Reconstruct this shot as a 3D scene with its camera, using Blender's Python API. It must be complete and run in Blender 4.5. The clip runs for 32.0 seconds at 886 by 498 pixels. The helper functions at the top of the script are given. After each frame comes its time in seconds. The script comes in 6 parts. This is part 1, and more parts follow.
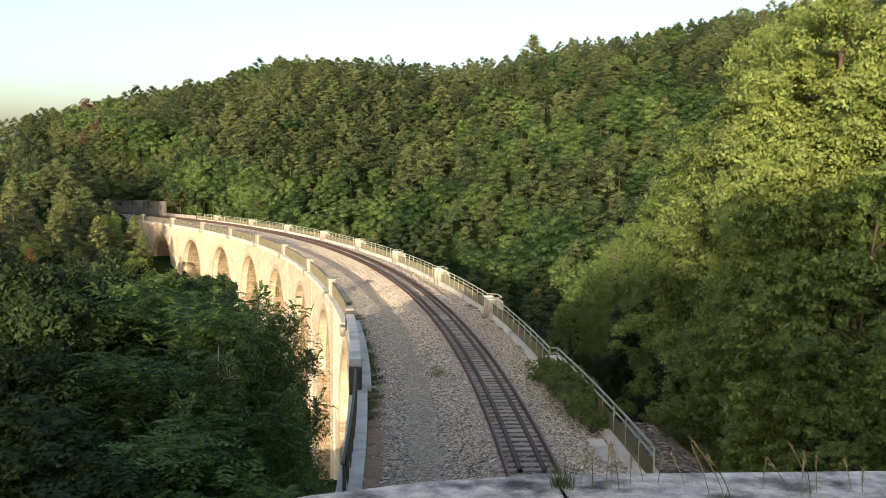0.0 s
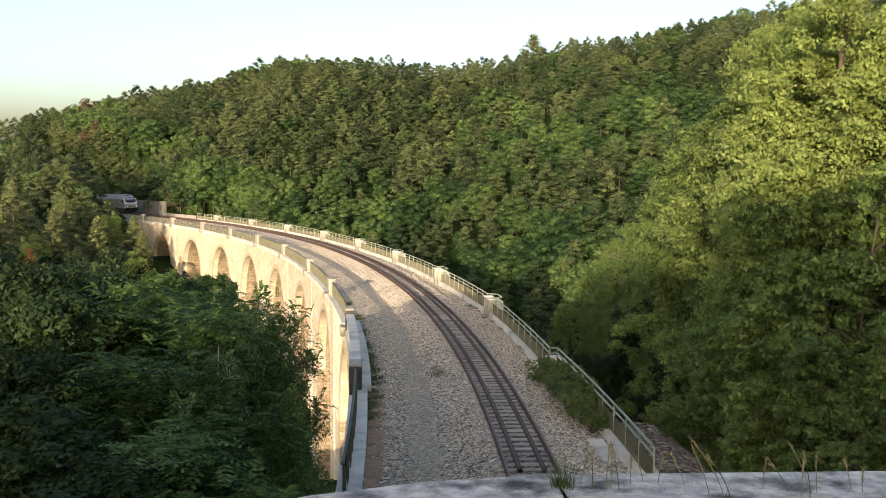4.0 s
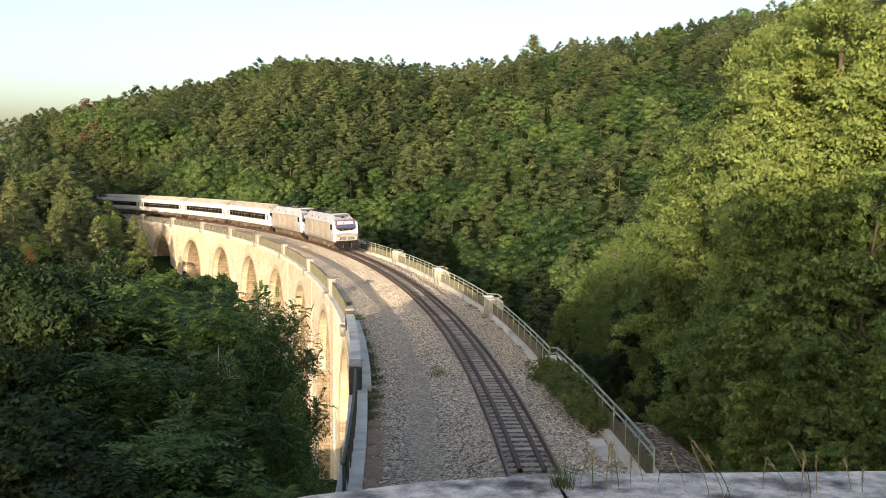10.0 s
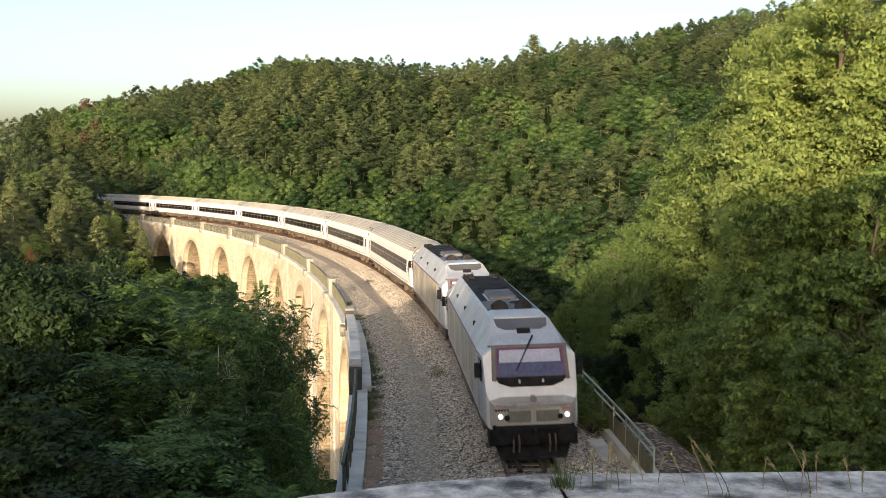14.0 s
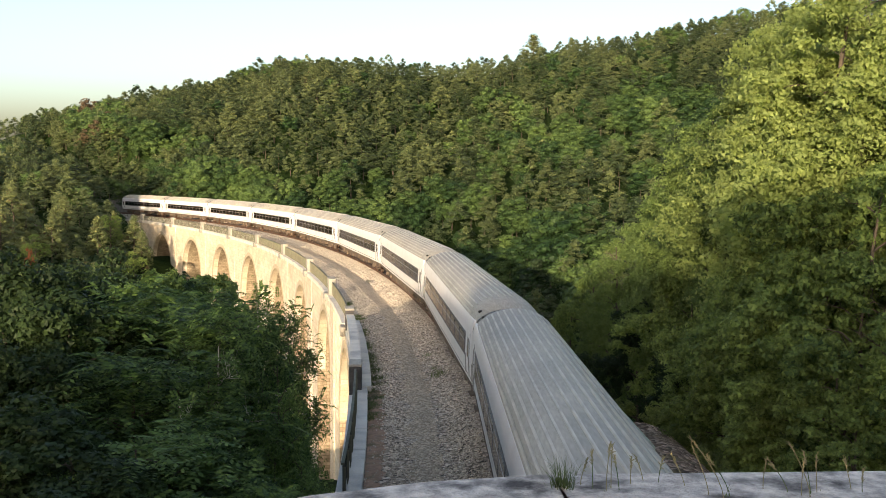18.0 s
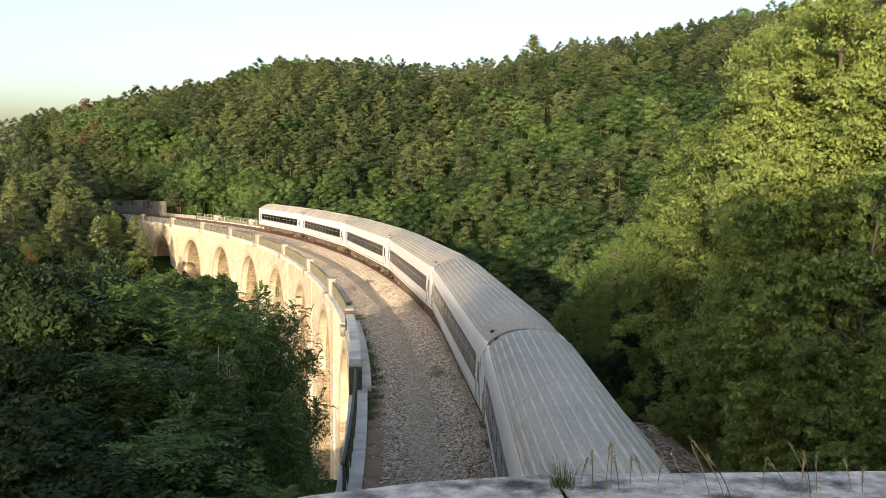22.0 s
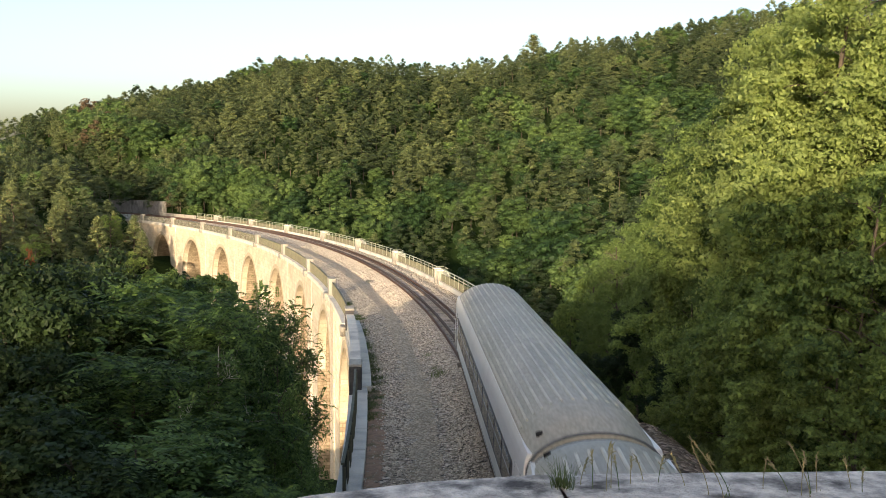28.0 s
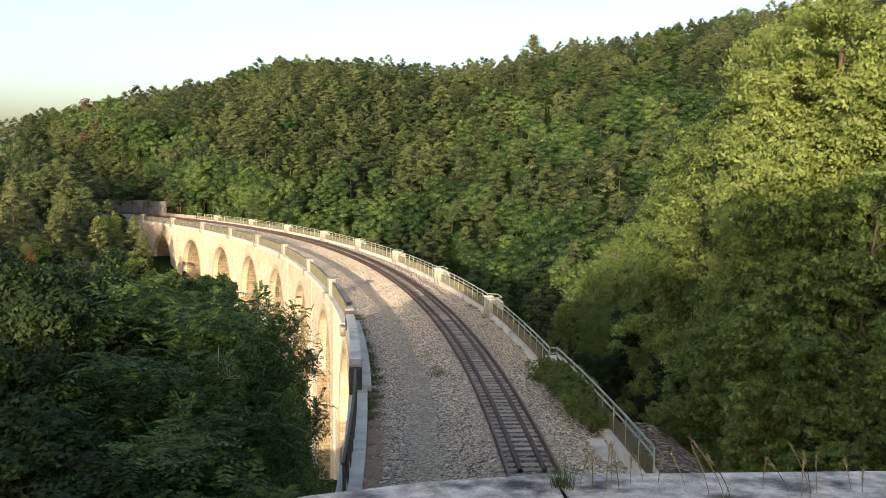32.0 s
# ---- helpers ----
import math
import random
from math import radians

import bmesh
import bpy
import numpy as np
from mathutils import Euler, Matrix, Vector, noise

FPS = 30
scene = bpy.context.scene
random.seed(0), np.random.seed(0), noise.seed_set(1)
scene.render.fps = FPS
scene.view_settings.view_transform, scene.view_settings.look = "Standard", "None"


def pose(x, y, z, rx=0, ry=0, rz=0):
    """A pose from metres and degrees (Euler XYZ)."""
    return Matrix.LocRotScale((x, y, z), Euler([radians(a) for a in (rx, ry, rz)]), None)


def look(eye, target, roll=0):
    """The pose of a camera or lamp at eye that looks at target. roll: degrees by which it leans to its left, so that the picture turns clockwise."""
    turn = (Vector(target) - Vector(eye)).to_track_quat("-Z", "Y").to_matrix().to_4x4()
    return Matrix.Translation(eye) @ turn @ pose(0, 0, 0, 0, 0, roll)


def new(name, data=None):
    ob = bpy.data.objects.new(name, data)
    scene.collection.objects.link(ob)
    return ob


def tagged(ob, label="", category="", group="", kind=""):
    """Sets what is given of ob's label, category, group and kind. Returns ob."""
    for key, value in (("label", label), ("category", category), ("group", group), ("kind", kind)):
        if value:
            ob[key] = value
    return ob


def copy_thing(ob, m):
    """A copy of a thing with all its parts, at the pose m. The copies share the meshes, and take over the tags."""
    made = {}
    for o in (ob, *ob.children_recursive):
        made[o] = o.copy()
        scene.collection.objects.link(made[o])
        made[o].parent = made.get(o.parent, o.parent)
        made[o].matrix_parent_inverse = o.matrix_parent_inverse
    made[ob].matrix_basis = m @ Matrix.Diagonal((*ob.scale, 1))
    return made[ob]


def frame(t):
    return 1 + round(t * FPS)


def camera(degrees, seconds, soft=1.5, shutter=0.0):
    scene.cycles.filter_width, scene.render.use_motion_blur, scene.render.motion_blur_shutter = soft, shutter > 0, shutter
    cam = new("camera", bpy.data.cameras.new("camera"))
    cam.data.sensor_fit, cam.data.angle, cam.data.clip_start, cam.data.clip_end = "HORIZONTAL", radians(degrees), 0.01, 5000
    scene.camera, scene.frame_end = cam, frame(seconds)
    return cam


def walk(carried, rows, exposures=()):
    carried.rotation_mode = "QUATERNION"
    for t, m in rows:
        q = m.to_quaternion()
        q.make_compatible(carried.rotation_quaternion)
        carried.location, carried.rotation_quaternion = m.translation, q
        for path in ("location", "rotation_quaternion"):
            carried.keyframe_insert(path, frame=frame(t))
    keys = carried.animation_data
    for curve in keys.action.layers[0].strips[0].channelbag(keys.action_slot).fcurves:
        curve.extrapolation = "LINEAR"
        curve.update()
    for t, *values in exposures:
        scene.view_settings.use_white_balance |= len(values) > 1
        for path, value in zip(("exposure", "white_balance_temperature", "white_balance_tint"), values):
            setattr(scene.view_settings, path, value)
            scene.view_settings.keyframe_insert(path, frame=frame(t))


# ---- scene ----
from functools import lru_cache

# camera: stands still on the wall of the overbridge
SECONDS = 32.0
cam = camera(45.13, SECONDS, soft=0.85, shutter=0.3)
EYE = Vector((0.0, 0.0, 8.541))
PITCH = 0.09066
stand = look(EYE, EYE + Vector((0.0, math.cos(PITCH), -math.sin(PITCH))), 0.288)
EXPOSURE, KELVIN, TINT = 1.35, 6850, 13.3
walk(cam, [(0.0, stand), (SECONDS, stand)], [(0.0, EXPOSURE, KELVIN, TINT), (SECONDS, EXPOSURE, KELVIN, TINT)])

# light: low evening sun behind the camera, pale sky
SUN_ELEV, SUN_AZ = radians(8.0), radians(-168.0)   # azimuth of the sun from +y, clockwise
TO_SUN = Vector((math.sin(SUN_AZ) * math.cos(SUN_ELEV), math.cos(SUN_AZ) * math.cos(SUN_ELEV), math.sin(SUN_ELEV)))
world = bpy.data.worlds.new("world")
scene.world = world
world.use_nodes = True
wn = world.node_tree.nodes
sky = wn.new("ShaderNodeTexSky")
sky.sky_type = "NISHITA"
sky.sun_disc = False
sky.sun_elevation = SUN_ELEV
sky.sun_rotation = SUN_AZ
sky.air_density, sky.dust_density, sky.ozone_density = 0.7, 2.3, 1.05
wn["Background"].inputs["Strength"].default_value = 0.15
world.node_tree.links.new(sky.outputs["Color"], wn["Background"].inputs["Color"])
sun = new("sun", bpy.data.lights.new("sun", "SUN"))
sun.data.energy, sun.data.angle, sun.data.color = 2.7, radians(0.7), (1.0, 0.84, 0.63)
sun.matrix_world = look(TO_SUN * 100, (0, 0, 0))


# ---- plan: the line of the track ----
TH0, K0, K1, K2, X0, GRADE = 0.111365, 0.0027964, 5.9e-06, -1.0e-07, 2.4699, -0.02038
CANT = 0.032
_S = np.arange(-420.0, 760.25, 0.25)


def heading(s):
    u = np.clip(s, -10.0, 320.0) - 60.0
    return TH0 + K0 * u + 0.5 * K1 * u ** 2 + K2 * u ** 3 / 6 + 0.0045 * np.clip(-16.0 - s, 0.0, 130.0)


_T = heading(_S)
_X = np.concatenate([[0], np.cumsum(-(np.sin(_T[1:]) + np.sin(_T[:-1])) * 0.125)])
_Y = np.concatenate([[0], np.cumsum((np.cos(_T[1:]) + np.cos(_T[:-1])) * 0.125)])
_I0 = int(np.searchsorted(_S, 0.0))
_X, _Y = _X - _X[_I0] + X0, _Y - _Y[_I0]


def tp(s, off=0.0, z=0.0):
    """World place at s metres along the track, off metres to the right of its middle, z above the rail."""
    x, y, t = np.interp(s, _S, _X), np.interp(s, _S, _Y), np.interp(s, _S, _T)
    return np.stack([x + off * np.cos(t), y + off * np.sin(t), z + GRADE * np.clip(s, -200, 400) + 0 * x], -1)


def tmat(s, off=0.0, z=0.0):
    """Pose at that place: x to the right, y along the track away from the camera, z up."""
    p = tp(s, off, z)
    return Matrix.Translation(Vector(p)) @ Matrix.Rotation(float(np.interp(s, _S, _T)), 4, "Z")


def near_track(x, y):
    """s, off of the nearest place of the track, for arrays."""
    x, y = np.atleast_1d(x).astype(float), np.atleast_1d(y).astype(float)
    ss, oo = np.empty(x.shape), np.empty(x.shape)
    cs, cx, cy, ct = _S[::8], _X[::8], _Y[::8], _T[::8]
    for i in range(0, len(x), 2000):
        dx, dy = x[i:i + 2000, None] - cx, y[i:i + 2000, None] - cy
        j = (dx * dx + dy * dy).argmin(1)
        t = ct[j]
        k = np.arange(len(j))
        along = -dx[k, j] * np.sin(t) + dy[k, j] * np.cos(t)
        ss[i:i + 2000] = cs[j] + along
        oo[i:i + 2000] = dx[k, j] * np.cos(t) + dy[k, j] * np.sin(t)
    return ss, oo


# ---- mesh helpers ----
def mesh_np(name, verts, faces, mats, attr=None, smooth=False, mat_index=None, weld=False, uv=None):
    """A mesh from arrays; all faces with the same number of corners."""
    me = bpy.data.meshes.new(name)
    verts, faces = np.asarray(verts, np.float32), np.asarray(faces, np.int32)
    if weld:
        _, first, back = np.unique(np.round(verts, 3), axis=0, return_index=True, return_inverse=True)
        verts, faces = verts[first], back.reshape(-1)[faces].astype(np.int32)
        uv = uv[first] if uv is not None else None
    n, k = faces.shape
    me.vertices.add(len(verts))
    me.vertices.foreach_set("co", verts.ravel())
    me.loops.add(n * k)
    me.loops.foreach_set("vertex_index", faces.ravel())
    me.polygons.add(n)
    me.polygons.foreach_set("loop_start", np.arange(0, n * k, k, dtype=np.int32))
    me.polygons.foreach_set("use_smooth", np.full(n, smooth, bool))
    for m in (mats if isinstance(mats, (list, tuple)) else [mats]):
        me.materials.append(m)
    if mat_index is not None:
        me.polygons.foreach_set("material_index", np.asarray(mat_index, np.int32))
    if attr is not None:
        a = me.attributes.new("tint", "FLOAT", "POINT")
        a.data.foreach_set("value", np.asarray(attr, np.float32))
    if uv is not None:
        lay = me.uv_layers.new(name="UVMap")
        lay.data.foreach_set("uv", np.asarray(uv, np.float32)[faces.ravel()].ravel())
    me.update(calc_edges=True)
    return me


def part(name, bm, material, parent=None, label="", smooth=False):
    """Links a bmesh (or a ready mesh) as one mesh object under a thing or a part."""
    if isinstance(bm, bpy.types.Mesh):
        me = bm
    else:
        me = bpy.data.meshes.new(name)
        bmesh.ops.recalc_face_normals(bm, faces=bm.faces[:])
        if smooth:
            for f in bm.faces:
                f.smooth = True
        bm.to_mesh(me)
        bm.free()
        me.materials.append(material)
    ob = new(name, me)
    if parent is not None:
        ob.parent = parent
    if label:
        tagged(ob, label)
    return ob


def box(bm, x0, x1, y0, y1, z0, z1, bevel=0.0, m=None):
    r = bmesh.ops.create_cube(bm, size=1.0)
    vs = r["verts"]
    for v in vs:
        v.co = Vector((x0 if v.co.x < 0 else x1, y0 if v.co.y < 0 else y1, z0 if v.co.z < 0 else z1))
    if bevel > 0:
        es = list({e for v in vs for e in v.link_edges})
        r2 = bmesh.ops.bevel(bm, geom=es, offset=bevel, segments=1, affect="EDGES")
        vs = list({v for f in r2["faces"] for v in f.verts} | {v for v in vs if v.is_valid})
    if m is not None:
        bmesh.ops.transform(bm, matrix=m, verts=vs)
    return bm


def bbox(*a, **k):
    return box(bmesh.new(), *a, **k)


def cyl(bm, p, q, r0, r1=None, seg=10, caps=True):
    """A tapered tube from p to q."""
    p, q = Vector(p), Vector(q)
    r1 = r0 if r1 is None else r1
    d = q - p
    rot = d.to_track_quat("Z", "Y").to_matrix().to_4x4()
    bmesh.ops.create_cone(bm, cap_ends=caps, segments=seg, radius1=r0, radius2=r1, depth=d.length,
                          matrix=Matrix.Translation((p + q) / 2) @ rot)
    return bm


def tube(p, q, r0, r1=None, seg=10):
    return cyl(bmesh.new(), p, q, r0, r1, seg)


def wall_shift(s):
    """How far the left parapet stands in from its far line, near the camera's end."""
    return np.interp(s, [0, 30, 44, 62, 80, 100], [1.0, 0.95, 0.78, 0.63, 0.28, 0.0])


def sweep_np(profile, s0, s1, ds, closed=True, jitter=0.0, shift=None):
    """Verts and quads of a profile of (off, z) carried along the track from s0 to s1."""
    n = max(1, int(round((s1 - s0) / ds)))
    s = np.linspace(s0, s1, n + 1)
    v = np.concatenate([tp(s, o + (shift(s) if shift else 0), z)[:, None] for o, z in profile], 1)
    k = len(profile)
    if jitter:
        v[..., 2] += np.random.uniform(-jitter, jitter, v.shape[:2])
    f = []
    m = k if closed else k - 1
    for i in range(n):
        for j in range(m):
            a, b = i * k + j, i * k + (j + 1) % k
            f.append((a, b, b + k, a + k))
    if closed and k == 4:
        f.append((3, 2, 1, 0))
        e = n * k
        f.append((e, e + 1, e + 2, e + 3))
    return v.reshape(-1, 3), np.array(f)


def sweep(name, profile, s0, s1, ds, material, parent=None, label="", closed=True, smooth=False, jitter=0.0, shift=None):
    v, f = sweep_np(profile, s0, s1, ds, closed, jitter, shift)
    k = len(profile)
    uv = np.stack([np.repeat(np.linspace(s0, s1, len(v) // k), k) + np.tile([p[0] for p in profile], len(v) // k), np.tile([p[1] for p in profile], len(v) // k)], 1)
    me = mesh_np(name, v, f, material, smooth=smooth, uv=uv)
    ob = new(name, me)
    if parent is not None:
        ob.parent = parent
    if label:
        tagged(ob, label)
    return ob


def empty(name, m=None):
    ob = new(name)
    if m is not None:
        ob.matrix_basis = m
    return ob


# ---- materials ----
def surface(name, c1, c2, scale=2.0, rough=0.8, bump=0.2, metal=0.0, spec=0.4, fine=40.0, c3=None, stain=0.35, distance=0.02, squash=(1, 1, 1), rand=0.0):
    """Two-scale mottled surface: c1 and c2 mixed by broad noise, darker stains c3, fine grain and bump."""
    m = bpy.data.materials.new(name)
    m.use_nodes = True
    n, l = m.node_tree.nodes, m.node_tree.links
    b = n["Principled BSDF"]
    b.inputs["Roughness"].default_value = rough
    b.inputs["Metallic"].default_value = metal
    b.inputs["Specular IOR Level"].default_value = spec
    tc = n.new("ShaderNodeTexCoord")
    mp = n.new("ShaderNodeMapping")
    mp.inputs["Scale"].default_value = squash
    l.new(tc.outputs["Object"], mp.inputs["Vector"])
    big = n.new("ShaderNodeTexNoise")
    big.inputs["Scale"].default_value, big.inputs["Detail"].default_value = scale, 6
    sm = n.new("ShaderNodeTexNoise")
    sm.inputs["Scale"].default_value, sm.inputs["Detail"].default_value = fine, 4
    l.new(mp.outputs[0], big.inputs["Vector"])
    l.new(mp.outputs[0], sm.inputs["Vector"])
    r = n.new("ShaderNodeMapRange")
    r.inputs["From Min"].default_value, r.inputs["From Max"].default_value = 0.35, 0.65
    l.new(big.outputs["Fac"], r.inputs["Value"])
    mix = n.new("ShaderNodeMix")
    mix.data_type = "RGBA"
    mix.inputs["A"].default_value, mix.inputs["B"].default_value = (*c1, 1), (*c2, 1)
    l.new(r.outputs[0], mix.inputs["Factor"])
    out = mix.outputs["Result"]
    if c3 is not None:
        st = n.new("ShaderNodeTexNoise")
        st.inputs["Scale"].default_value, st.inputs["Detail"].default_value = scale * 0.37, 8
        l.new(mp.outputs[0], st.inputs["Vector"])
        rr = n.new("ShaderNodeMapRange")
        rr.inputs["From Min"].default_value, rr.inputs["From Max"].default_value = 0.5, 0.72
        rr.inputs["To Max"].default_value = stain * 2
        l.new(st.outputs["Fac"], rr.inputs["Value"])
        m2 = n.new("ShaderNodeMix")
        m2.data_type = "RGBA"
        m2.inputs["B"].default_value = (*c3, 1)
        l.new(rr.outputs[0], m2.inputs["Factor"])
        l.new(out, m2.inputs["A"])
        out = m2.outputs["Result"]
    g = n.new("ShaderNodeMix")
    g.data_type, g.blend_type = "RGBA", "OVERLAY"
    g.inputs["Factor"].default_value = 0.45
    l.new(out, g.inputs["A"])
    l.new(sm.outputs["Color"], g.inputs["B"])
    hsv = n.new("ShaderNodeHueSaturation")
    l.new(sm.outputs["Fac"], g.inputs["B"])
    l.new(g.outputs["Result"], hsv.inputs["Color"])
    if rand:
        oi = n.new("ShaderNodeObjectInfo")
        r3 = n.new("ShaderNodeMapRange")
        r3.inputs["To Min"].default_value, r3.inputs["To Max"].default_value = 1 - rand, 1 + rand
        l.new(oi.outputs["Random"], r3.inputs["Value"])
        l.new(r3.outputs[0], hsv.inputs["Value"])
    l.new(hsv.outputs[0], b.inputs["Base Color"])
    if bump:
        bp = n.new("ShaderNodeBump")
        bp.inputs["Strength"].default_value, bp.inputs["Distance"].default_value = bump, distance
        l.new(sm.outputs["Fac"], bp.inputs["Height"])
        l.new(bp.outputs[0], b.inputs["Normal"])
    return m


def leaf_material(name, dark, light, dry=None, translucent=0.35, by_object=False, vary=0.3):
    """Foliage: leaf to leaf variation by island, tree to tree variation by the tint attribute or the object."""
    m = bpy.data.materials.new(name)
    m.use_nodes = True
    n, l = m.node_tree.nodes, m.node_tree.links
    b = n["Principled BSDF"]
    b.inputs["Roughness"].default_value = 0.6
    b.inputs["Specular IOR Level"].default_value = 0.25
    geo = n.new("ShaderNodeNewGeometry")
    mix = n.new("ShaderNodeMix")
    mix.data_type = "RGBA"
    mix.inputs["A"].default_value, mix.inputs["B"].default_value = (*dark, 1), (*light, 1)
    a = n.new("ShaderNodeAttribute")
    a.attribute_name = "tint"
    src = a.outputs["Fac"]
    if by_object:
        av = n.new("ShaderNodeMix")
        av.inputs["Factor"].default_value = 0.5
        l.new(n.new("ShaderNodeObjectInfo").outputs["Random"], av.inputs["A"])
        l.new(src, av.inputs["B"])
        src = av.outputs["Result"]
    ad = n.new("ShaderNodeMath")
    ad.operation = "MULTIPLY_ADD"
    ad.inputs[1].default_value, ad.inputs[2].default_value = vary, -vary / 2
    l.new(geo.outputs["Random Per Island"], ad.inputs[0])
    sm = n.new("ShaderNodeMath")
    sm.operation, sm.use_clamp = "ADD", True
    l.new(ad.outputs[0], sm.inputs[0])
    l.new(src, sm.inputs[1])
    l.new(sm.outputs[0], mix.inputs["Factor"])
    out = mix.outputs["Result"]
    if dry is not None:
        gt = n.new("ShaderNodeMapRange")
        gt.inputs["From Min"].default_value, gt.inputs["From Max"].default_value = (0.94, 0.99) if by_object else (1.2, 1.4)
        l.new(geo.outputs["Random Per Island"] if by_object else a.outputs["Fac"], gt.inputs["Value"])
        m2 = n.new("ShaderNodeMix")
        m2.data_type = "RGBA"
        m2.inputs["B"].default_value = (*dry, 1)
        l.new(gt.outputs[0], m2.inputs["Factor"])
        l.new(out, m2.inputs["A"])
        out = m2.outputs["Result"]
    l.new(out, b.inputs["Base Color"])
    tr = n.new("ShaderNodeBsdfTranslucent")
    l.new(out, tr.inputs["Color"])
    mx = n.new("ShaderNodeMixShader")
    mx.inputs[0].default_value = translucent
    l.new(b.outputs[0], mx.inputs[1])
    l.new(tr.outputs[0], mx.inputs[2])
    l.new(mx.outputs[0], n["Material Output"].inputs["Surface"])
    return m


def glow(name, colour, strength):
    m = bpy.data.materials.new(name)
    m.use_nodes = True
    b = m.node_tree.nodes["Principled BSDF"]
    b.inputs["Base Color"].default_value = (*colour, 1)
    b.inputs["Emission Color"].default_value = (*colour, 1)
    b.inputs["Emission Strength"].default_value = strength
    return m


def stony(name, lo, mid, hi, cell=15.0, soil=(0.27, 0.215, 0.165), rough=0.95, patch=0.25):
    """Crushed stone: a grain of single stones, each of its own shade, with soil between in patches."""
    m = bpy.data.materials.new(name)
    m.use_nodes = True
    n, l = m.node_tree.nodes, m.node_tree.links
    b = n["Principled BSDF"]
    b.inputs["Roughness"].default_value = rough
    tc = n.new("ShaderNodeTexCoord")
    vo = n.new("ShaderNodeTexVoronoi")
    vo.inputs["Scale"].default_value = cell
    l.new(tc.outputs["Object"], vo.inputs["Vector"])
    sep = n.new("ShaderNodeSeparateColor")
    l.new(vo.outputs["Color"], sep.inputs[0])
    ramp = n.new("ShaderNodeValToRGB")
    ramp.color_ramp.elements[0].color, ramp.color_ramp.elements[1].color = (*lo, 1), (*hi, 1)
    e = ramp.color_ramp.elements.new(0.55)
    e.color = (*mid, 1)
    l.new(sep.outputs[0], ramp.inputs[0])
    no = n.new("ShaderNodeTexNoise")
    no.inputs["Scale"].default_value, no.inputs["Detail"].default_value = 0.9, 6
    l.new(tc.outputs["Object"], no.inputs["Vector"])
    r = n.new("ShaderNodeMapRange")
    r.inputs["From Min"].default_value, r.inputs["From Max"].default_value, r.inputs["To Max"].default_value = 0.5, 0.75, patch * 2
    l.new(no.outputs["Fac"], r.inputs["Value"])
    mix = n.new("ShaderNodeMix")
    mix.data_type = "RGBA"
    mix.inputs["B"].default_value = (*soil, 1)
    l.new(r.outputs[0], mix.inputs["Factor"])
    l.new(ramp.outputs[0], mix.inputs["A"])
    l.new(mix.outputs["Result"], b.inputs["Base Color"])
    inv = n.new("ShaderNodeMath")
    inv.operation = "SUBTRACT"
    inv.inputs[0].default_value = 1.0
    l.new(vo.outputs["Distance"], inv.inputs[1])
    bp = n.new("ShaderNodeBump")
    bp.inputs["Strength"].default_value, bp.inputs["Distance"].default_value = 1.0, 0.12
    l.new(inv.outputs[0], bp.inputs["Height"])
    l.new(bp.outputs[0], b.inputs["Normal"])
    return m


STONE = surface("limestone", (0.84, 0.735, 0.56), (0.73, 0.625, 0.455), 0.8, 0.9, 0.5, c3=(0.6, 0.49, 0.33), stain=0.3, fine=9, distance=0.05)
def masonry(m, w, h, joint, depth, dark, vary):
    """Adds courses of stones to a material by its UV map, in metres: each stone of its own shade, joints sunk and darker."""
    n, l = m.node_tree.nodes, m.node_tree.links
    b = n["Principled BSDF"]
    uv = n.new("ShaderNodeUVMap")
    br = n.new("ShaderNodeTexBrick")
    br.inputs["Scale"].default_value = 1.0
    br.inputs["Brick Width"].default_value, br.inputs["Row Height"].default_value = w, h
    br.inputs["Mortar Size"].default_value, br.inputs["Mortar Smooth"].default_value = joint, 0.3
    br.inputs["Color1"].default_value = (1, 1, 1, 1)
    br.inputs["Color2"].default_value = (vary, vary * 0.97, vary * 0.92, 1)
    br.inputs["Mortar"].default_value = (dark, dark * 0.95, dark * 0.85, 1)
    l.new(uv.outputs[0], br.inputs["Vector"])
    mul = n.new("ShaderNodeMix")
    mul.data_type, mul.blend_type = "RGBA", "MULTIPLY"
    mul.inputs["Factor"].default_value = 1.0
    l.new(b.inputs["Base Color"].links[0].from_socket, mul.inputs["A"])
    l.new(br.outputs["Color"], mul.inputs["B"])
    l.new(mul.outputs["Result"], b.inputs["Base Color"])
    bp = n.new("ShaderNodeBump")
    bp.invert = True
    bp.inputs["Strength"].default_value, bp.inputs["Distance"].default_value = 0.8, depth
    l.new(br.outputs["Fac"], bp.inputs["Height"])
    l.new(b.inputs["Normal"].links[0].from_socket, bp.inputs["Normal"])
    l.new(bp.outputs[0], b.inputs["Normal"])
    return m


